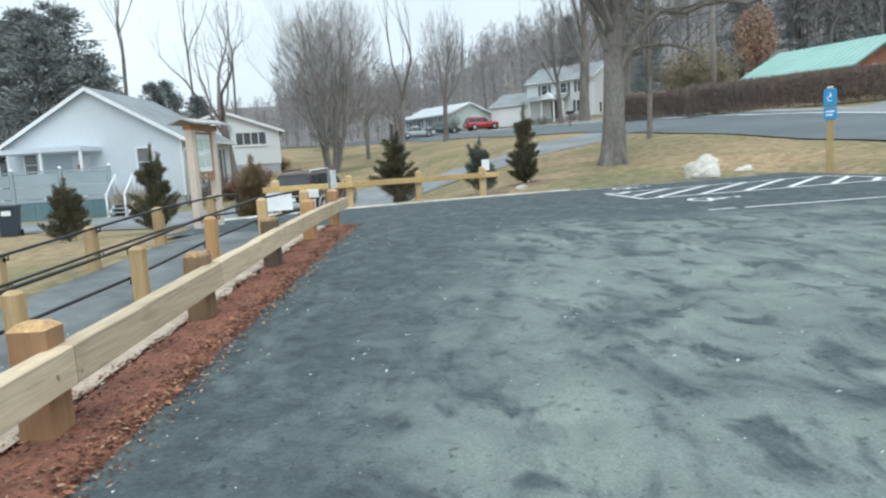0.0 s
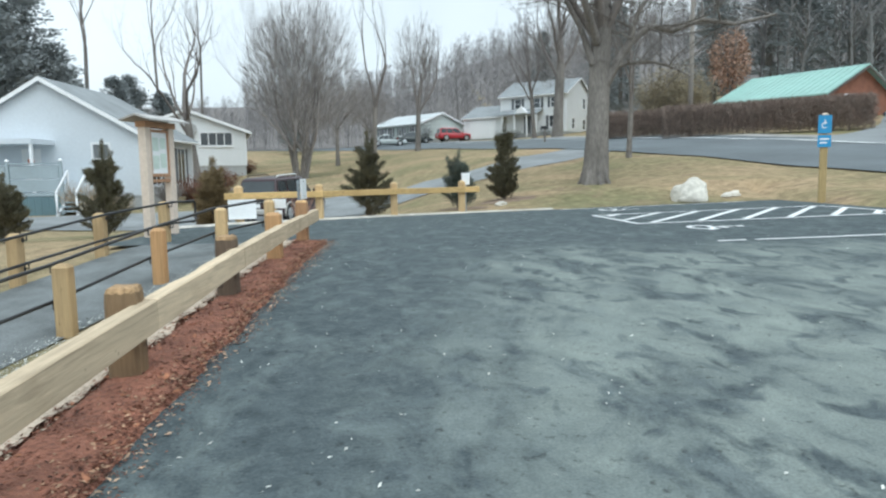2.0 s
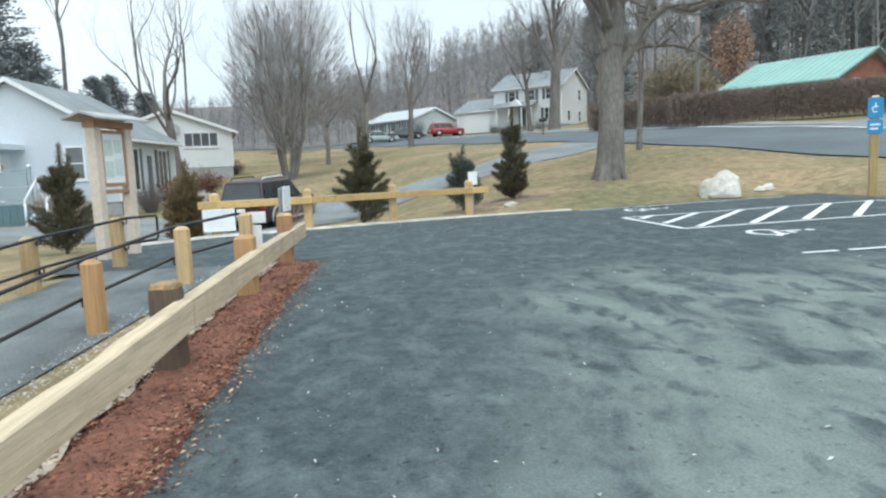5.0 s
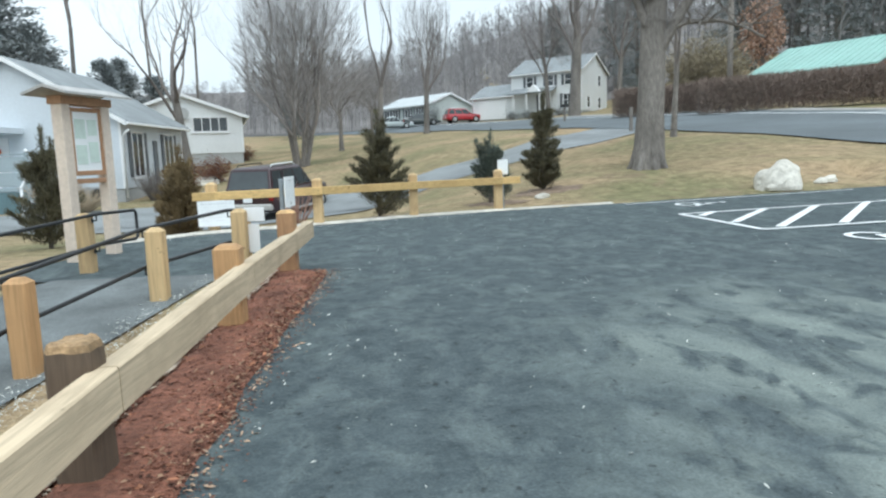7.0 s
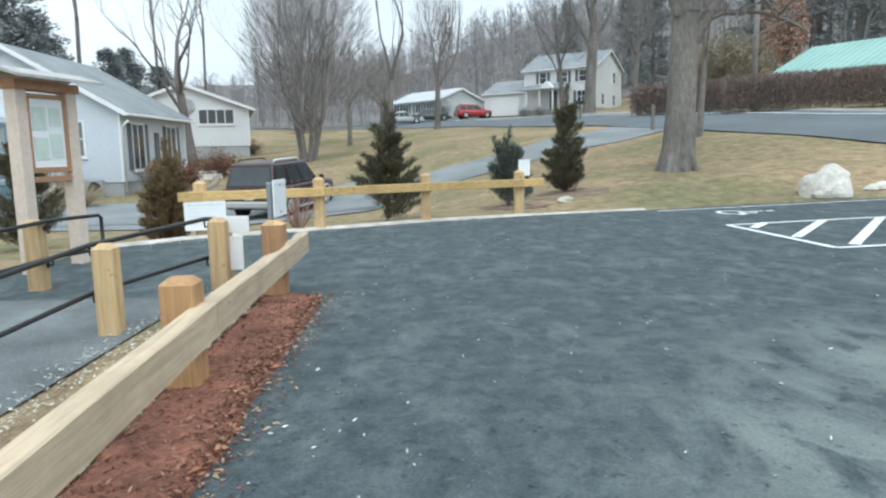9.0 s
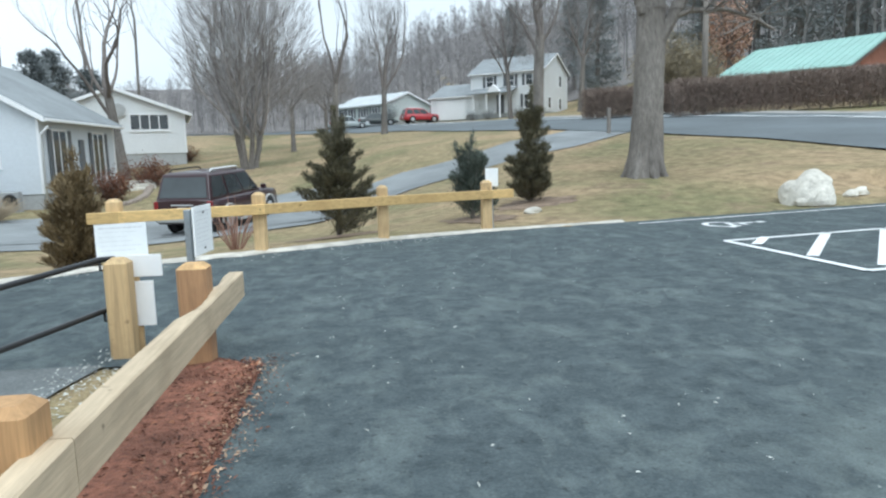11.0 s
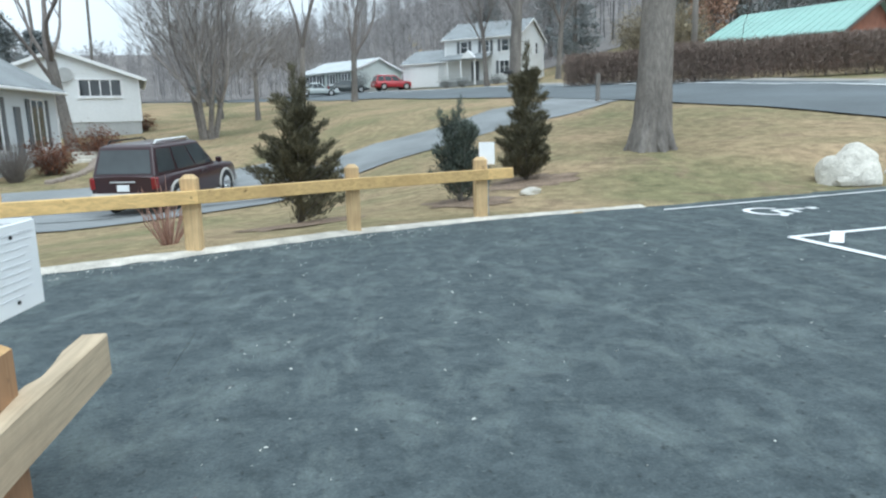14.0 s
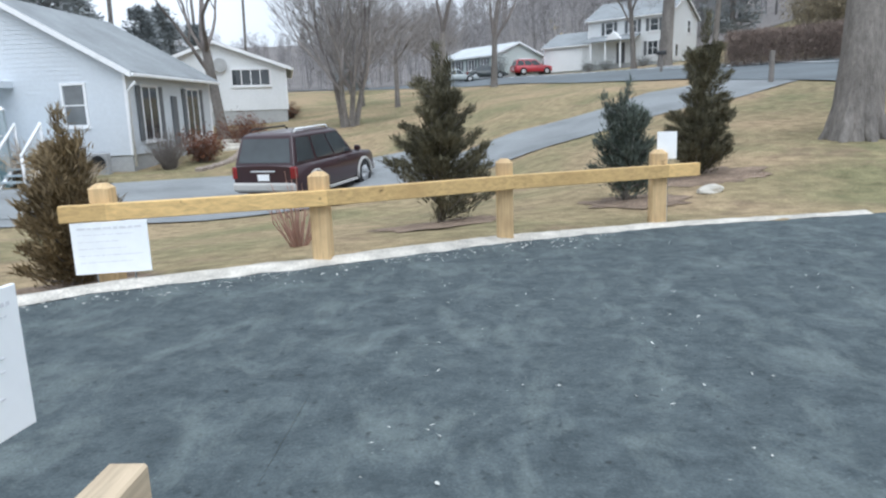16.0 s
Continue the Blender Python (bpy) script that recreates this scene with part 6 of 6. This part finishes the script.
def vehicle(name, x, y, rz, L, W, H, paint, label, suv=True, clad=None, rx=0.0, lift=0.0, wheel=0.36, category="car"):
    """A car with its nose along +y: body, cabin with glass, wheels, lamps, bumpers."""
    z = bank(x, y) + lift
    t = new(name)
    t.matrix_basis = pose(x, y, z, rx, 0, rz)
    tagged(t, label, category)
    hb = H * (0.57 if suv else 0.55)
    w = W / 2

    def sec(yy, zb, zt, ww, crown=0.05):
        return [(-ww * 0.94, yy, zb), (-ww, yy, zb + 0.12), (-ww, yy, (zb + zt) / 2), (-ww * 0.985, yy, zt - 0.08), (-ww * 0.9, yy, zt), (0, yy, zt + crown * 0.5), (ww * 0.9, yy, zt), (ww * 0.985, yy, zt - 0.08), (ww, yy, (zb + zt) / 2), (ww, yy, zb + 0.12), (ww * 0.94, yy, zb)]

    bm = bmesh.new()
    gnd = 0.26 if suv else 0.2
    hood = hb - (0.02 if suv else 0.12)
    lofted(bm, [sec(-L / 2, gnd + 0.18, hb * 0.96, w * 0.93), sec(-L / 2 + 0.1, gnd + 0.06, hb * 1.0, w * 0.985), sec(-L * 0.3, gnd, hb, w), sec(0, gnd, hb, w), sec(L * 0.17, gnd, hb, w), sec(L * 0.24, gnd, hood + 0.05, w), sec(L * 0.44, gnd + 0.03, hood - 0.05, w * 0.96), sec(L / 2 - 0.06, gnd + 0.1, hood - 0.16, w * 0.88), sec(L / 2, gnd + 0.2, hood - 0.28, w * 0.8)])
    part("body", bm, paint, t)
    # cabin
    y0, y1 = (-L / 2 + 0.06, L * 0.20) if suv else (-L * 0.36, L * 0.20)
    r0, r1 = (-L / 2 + 0.36, L * 0.03) if suv else (-L * 0.16, L * 0.04)
    cw, rw_ = w * 0.93, w * 0.74
    bm = bmesh.new()

    def cab(zf, in_y0, in_y1, ww):
        return [(-ww, in_y0, zf), (ww, in_y0, zf), (ww, in_y1, zf), (-ww, in_y1, zf)]

    low, mid, top = cab(hb - 0.02, y0, y1, cw), cab(H - 0.09, r0 - 0.06, r1 + 0.07, rw_ + 0.05), cab(H - 0.02, r0 + 0.1, r1 - 0.12, rw_ - 0.08)
    rings = [[bm.verts.new(p) for p in q] for q in (low, mid, top)]
    for a, b in zip(rings, rings[1:]):
        for k in range(4):
            bm.faces.new((a[k], a[(k + 1) % 4], b[(k + 1) % 4], b[k]))
    bm.faces.new(rings[-1])
    bmesh.ops.bevel(bm, geom=[e for e in bm.edges if not e.is_boundary], offset=0.045, segments=3, affect="EDGES", profile=0.6)
    cabin = part("cabin", bm, paint, t, smooth=True)
    # glass, slightly proud of the cabin faces
    lo, mi = [Vector(p) for p in low], [Vector(p) for p in mid]
    spans = {1: ((0.05, 0.31), (0.35, 0.63), (0.66, 0.95)), 3: ((0.05, 0.34), (0.37, 0.65), (0.69, 0.95)), 0: ((0.06, 0.94),), 2: ((0.06, 0.94),)}
    for k, sp in spans.items():
        a0, a1, b0, b1 = lo[k], lo[(k + 1) % 4], mi[k], mi[(k + 1) % 4]
        nrm = (a1 - a0).cross(b0 - a0).normalized()
        for s0, s1 in sp:
            b2 = bmesh.new()
            q = []
            for s, u in ((s0, 0.10), (s1, 0.10), (s1, 0.90), (s0, 0.90)):
                q.append(a0.lerp(a1, s).lerp(b0.lerp(b1, s), u))
            outer = [b2.verts.new(p + nrm * 0.012) for p in q]
            inner = [b2.verts.new(p - nrm * 0.01) for p in q]
            b2.faces.new(outer)
            b2.faces.new(inner[::-1])
            for i in range(4):
                b2.faces.new((outer[i], inner[i], inner[(i + 1) % 4], outer[(i + 1) % 4]))
            bmesh.ops.recalc_face_normals(b2, faces=b2.faces[:])
            part("window", b2, CAR_GLASS, cabin)
    # wheels
    for s in (-1, 1):
        for yy in (-L * 0.29, L * 0.30):
            b2 = bmesh.new()
            cx = s * (w - 0.115)
            tube(b2, [(cx - s * 0.11, yy, wheel), (cx - s * 0.08, yy, wheel), (cx + s * 0.08, yy, wheel), (cx + s * 0.12, yy, wheel), (cx + s * 0.125, yy, wheel)], [wheel * 0.9, wheel, wheel, wheel * 0.93, wheel * 0.66], 22)
            wl_ = part("wheel", b2, TYRE, t, "black tyre")
            b2 = bmesh.new()
            tube(b2, [(cx + s * 0.10, yy, wheel), (cx + s * 0.13, yy, wheel)], [wheel * 0.64, wheel * 0.62], 20)
            for k in range(5):
                a = math.tau * k / 5
                tube(b2, [(cx + s * 0.13, yy, wheel), (cx + s * 0.135, yy + math.cos(a) * wheel * 0.6, wheel + math.sin(a) * wheel * 0.6)], 0.035, 4)
            part("rim", b2, RIM, wl_, "silver alloy rim")
            b2 = bmesh.new()
            arch = []
            for k in range(13):
                a = math.pi * (-0.05 + 1.1 * k / 12)
                arch.append((s * (w + 0.006), yy + math.cos(a) * wheel * 1.2, wheel + math.sin(a) * wheel * 1.2))
            tube(b2, arch, 0.042 if clad else 0.03, 6)
            part("wheel_arch", b2, clad or paint, t)
            b2 = bmesh.new()
            tube(b2, [(s * (w - 0.03), yy, wheel), (s * (w + 0.004), yy, wheel)], wheel * 1.16, 22)
            part("wheel_well", b2, TYRE, t)
    # bumpers, lamps, plate
    bm = bmesh.new()
    box(bm, -w * 0.96, -L / 2 - 0.09, gnd + 0.12, w * 0.96, -L / 2 + 0.12, gnd + 0.34, 0.05)
    part("rear_bumper", bm, clad or paint, t)
    bm = bmesh.new()
    box(bm, -w * 0.9, L / 2 - 0.12, gnd + 0.1, w * 0.9, L / 2 + 0.06, gnd + 0.34, 0.05)
    part("front_bumper", bm, clad or paint, t)
    for s in (-1, 1):
        bm = bmesh.new()
        box(bm, s * w * 0.9 - 0.08, -L / 2 - 0.02, hb - 0.34, s * w * 0.9 + 0.08, -L / 2 + 0.14, hb - 0.04, 0.03)
        part("tail_lamp", bm, TAIL_RED, t, "red tail lamp")
        bm = bmesh.new()
        box(bm, s * w * 0.62 - 0.17, L / 2 - 0.12, hood - 0.34, s * w * 0.62 + 0.17, L / 2 + 0.01, hood - 0.2, 0.03)
        part("headlight", bm, HEAD_CLEAR, t, "clear headlight")
        bm = bmesh.new()
        box(bm, s * (w + 0.1) - 0.1, L * 0.17, hb + 0.02, s * (w + 0.1) + 0.08, L * 0.17 + 0.1, hb + 0.18, 0.03)
        part("mirror", bm, paint, t)
        bm = bmesh.new()
        box(bm, s * w - 0.02, -L * 0.17, gnd - 0.02, s * w + 0.07, L * 0.18, gnd + 0.05, 0.015)
        part("side_step", bm, clad or TYRE, t)
        for yy in (-L * 0.02, L * 0.1 - 0.32):
            bm = bmesh.new()
            box(bm, s * (w + 0.008) - 0.012, yy, hb - 0.14, s * (w + 0.008) + 0.012, yy + 0.17, hb - 0.10, 0.006)
            part("door_handle", bm, paint, t)
    bm = bmesh.new()
    box(bm, -0.16, -L / 2 - 0.03, hb - 0.38, 0.16, -L / 2 + 0.02, hb - 0.22, 0.006)
    part("plate", bm, WHITE_SIGN, t, "white licence plate")
    if suv:
        bm = bmesh.new()
        box(bm, -0.34, -L / 2 - 0.035, hb - 0.17, 0.34, -L / 2 + 0.02, hb - 0.13, 0.012)
        part("tailgate_bar", bm, RIM, t, "silver tailgate bar")
        for s in (-1, 1):
            bm = bmesh.new()
            xs = s * rw_ * 0.92
            tube(bm, [(xs, r0 + 0.2, H - 0.03), (xs, r0 + 0.3, H + 0.05), (xs, r1 - 0.35, H + 0.05), (xs, r1 - 0.2, H - 0.04)], 0.022, 6)
            part("roof_rail", bm, WHITE_SIGN if s > 0 else TYRE, t, "bright roof rail" if s > 0 else "")
    return t


MAROON = car_paint("dark_maroon_paint", (0.026, 0.007, 0.011))
vehicle("suv", -4.5, 24.3, -16.5, 4.75, 1.82, 1.80, MAROON, "dark maroon sport utility vehicle with silver cladding on the driveway", True, SILVER_TRIM, 2.2, 0.06, category="car")
vehicle("suv", 6.6, 83.6, -75, 4.5, 1.8, 1.65, car_paint("red_paint", (0.36, 0.02, 0.03)), "red sport utility vehicle parked by the ranch house", True, None, 0, 0.05)
vehicle("car", 9.3, 86.0, -75, 4.5, 1.8, 1.5, car_paint("white_paint", (0.6, 0.62, 0.63)), "white car parked beyond the red one", False, None, 0, 0.05, 0.32)
vehicle("car", -1.7, 80.5, -80, 4.5, 1.75, 1.42, car_paint("silver_paint", (0.34, 0.38, 0.38)), "silver car parked by the ranch house", False, None, 0, 0.06, 0.32)
vehicle("car", 1.5, 82.2, -80, 4.5, 1.75, 1.42, car_paint("dark_green_paint", (0.03, 0.04, 0.04)), "dark car parked by the ranch house", False, None, 0, 0.06, 0.32)
vehicle("car", 32.4, 36.4, 42, 4.4, 1.8, 1.5, car_paint("dark_blue_paint", (0.03, 0.035, 0.045)), "dark car parked on the driveway across the street", False, None, 0, 0.04, 0.32)

# snow ploughed into a heap at the top of the drive
bm = bmesh.new()
bmesh.ops.create_icosphere(bm, subdivisions=4, radius=1)
for v in bm.verts:
    c = v.co.copy()
    k = 1 + 0.28 * noise.noise(c * 1.7 + Vector((2, 0, 0))) + 0.10 * noise.noise(c * 5)
    v.co = Vector((c.x * 4.2 * k, c.y * 1.5 * k, max(c.z, -0.4) * 1.25 * k))
snow = part("snow_heap", bm, surface("old_snow", (0.80, 0.82, 0.84), 0.8, 0.06, 0.8, 9, 0.4, dist=0.05), smooth=True)
snow.matrix_basis = pose(38.8, 39.6, bank(38.8, 39.6) - 0.1, 0, 0, -30)
tagged(snow, "heap of old white snow beside the driveway", "snow")

# ---- street furniture ----
up_ = thing("utility_pole", 18.0, 37.4, bank(18.0, 37.4), "grey weathered timber utility pole by the hedge", "pole")
bm = bmesh.new()
tube(bm, [(0, 0, -0.5), (0, 0, 5), (0, 0, 11)], [0.15, 0.14, 0.11], 10)
part("pole", bm, surface("grey_pole_wood", (0.26, 0.235, 0.21), 0.9, 0.25, 1, 15, 0.4, 0, False, (1, 1, 0.2)), up_)
one_box("crossarm", -1.2, -0.06, 9.6, 1.2, 0.06, 9.75, BARK, up_)
rp = thing("road_post", 10.0, 29.6, bank(10.0, 29.6), "short grey timber post at the driveway mouth", "post")
post("post", rp, 0, 0, 0, 1.05, 0.14, BARK, BARK, 0.02)


def mailbox(x, y, rz, label, mat, post_mat):
    t = thing("mailbox", x, y, bank(x, y), label, "mailbox", rz)
    one_box("post", -0.06, -0.06, -0.2, 0.06, 0.06, 1.0, post_mat, t)
    bm = bmesh.new()
    arc = [(0.12 * math.cos(a), 1.13 + 0.11 * math.sin(a)) for a in np.linspace(0, math.pi, 8)]
    prism(bm, [(-0.12, 1.0), (0.12, 1.0)] + arc[0:8], -0.28, 0.28)
    part("box", bm, mat, t)


mailbox(10.9, 47.0, 60, "black mailbox on a post by the street", BLACK_STEEL, BARK)
mailbox(23.6, 27.3, 60, "grey mailbox with a pale top on a stout post", CONCRETE, BARK)

# curb-side bin
rb = thing("wheeled_bin", -13.9, 17.6, bank(-13.9, 17.6), "dark blue wheeled rubbish bin with a white label", "bin", 20)
bm = bmesh.new()
low, top = [(-0.25, -0.27), (0.25, -0.27), (0.25, 0.27), (-0.25, 0.27)], [(-0.31, -0.36), (0.31, -0.36), (0.31, 0.36), (-0.31, 0.36)]
a = [bm.verts.new((x, y, 0.04)) for x, y in low]
b = [bm.verts.new((x, y, 0.98)) for x, y in top]
for k in range(4):
    bm.faces.new((a[k], a[(k + 1) % 4], b[(k + 1) % 4], b[k]))
bm.faces.new(a[::-1])
bm.faces.new(b)
BIN = surface("dark_blue_plastic", (0.03, 0.045, 0.065), 0.55, 0.1)
part("body", bm, BIN, rb)
bm = bmesh.new()
box(bm, -0.33, -0.39, 0.98, 0.33, 0.40, 1.06, 0.02)
part("lid", bm, BIN, rb)
one_box("label", -0.14, -0.372, 0.72, 0.14, -0.345, 0.88, WHITE_SIGN, rb)
for s in (-1, 1):
    b2 = bmesh.new()
    tube(b2, [(s * 0.27, 0.25, 0.1), (s * 0.33, 0.25, 0.1)], 0.11, 12)
    part("wheel", b2, TYRE, rb)

# street centre line and the far kerb's apron
line = thing("street_line", 0, 0, 0, "worn white line along the street", "road marking", kind="structure")
v, f = [], []
pl = [Vector((x, y, 0)) for x, y in ((26, 2), (20.5, 16), (17.5, 25), (14.5, 34), (11.5, 45), (7, 62), (0.5, 78))]
for k in range(len(pl) - 1):
    a, b = pl[k], pl[k + 1]
    d = (b - a).normalized()
    s = Vector((d.y, -d.x, 0))
    n = int((b - a).length / 0.7)
    for j in range(n):
        for e in (2.9, 3.15):
            p = a.lerp(b, j / n) + s * e
            v.append((p.x, p.y, bank(p.x, p.y) + 0.075))
for k in range(len(v) // 2 - 1):
    f.append((2 * k, 2 * k + 1, 2 * k + 3, 2 * k + 2))
mesh_from("line", v, f, PAINT, line)
apron = ribbon("driveway_apron", ((20.5, 25.8), (25.5, 29.0), (30.2, 33.4), (34, 38.5), (40, 46)), 5.0, surface("pale_driveway", (0.22, 0.235, 0.24), 0.85, 0.15, 0.5, 30, 0.3), "pale asphalt driveway rising across the street", "driveway", 0.06)
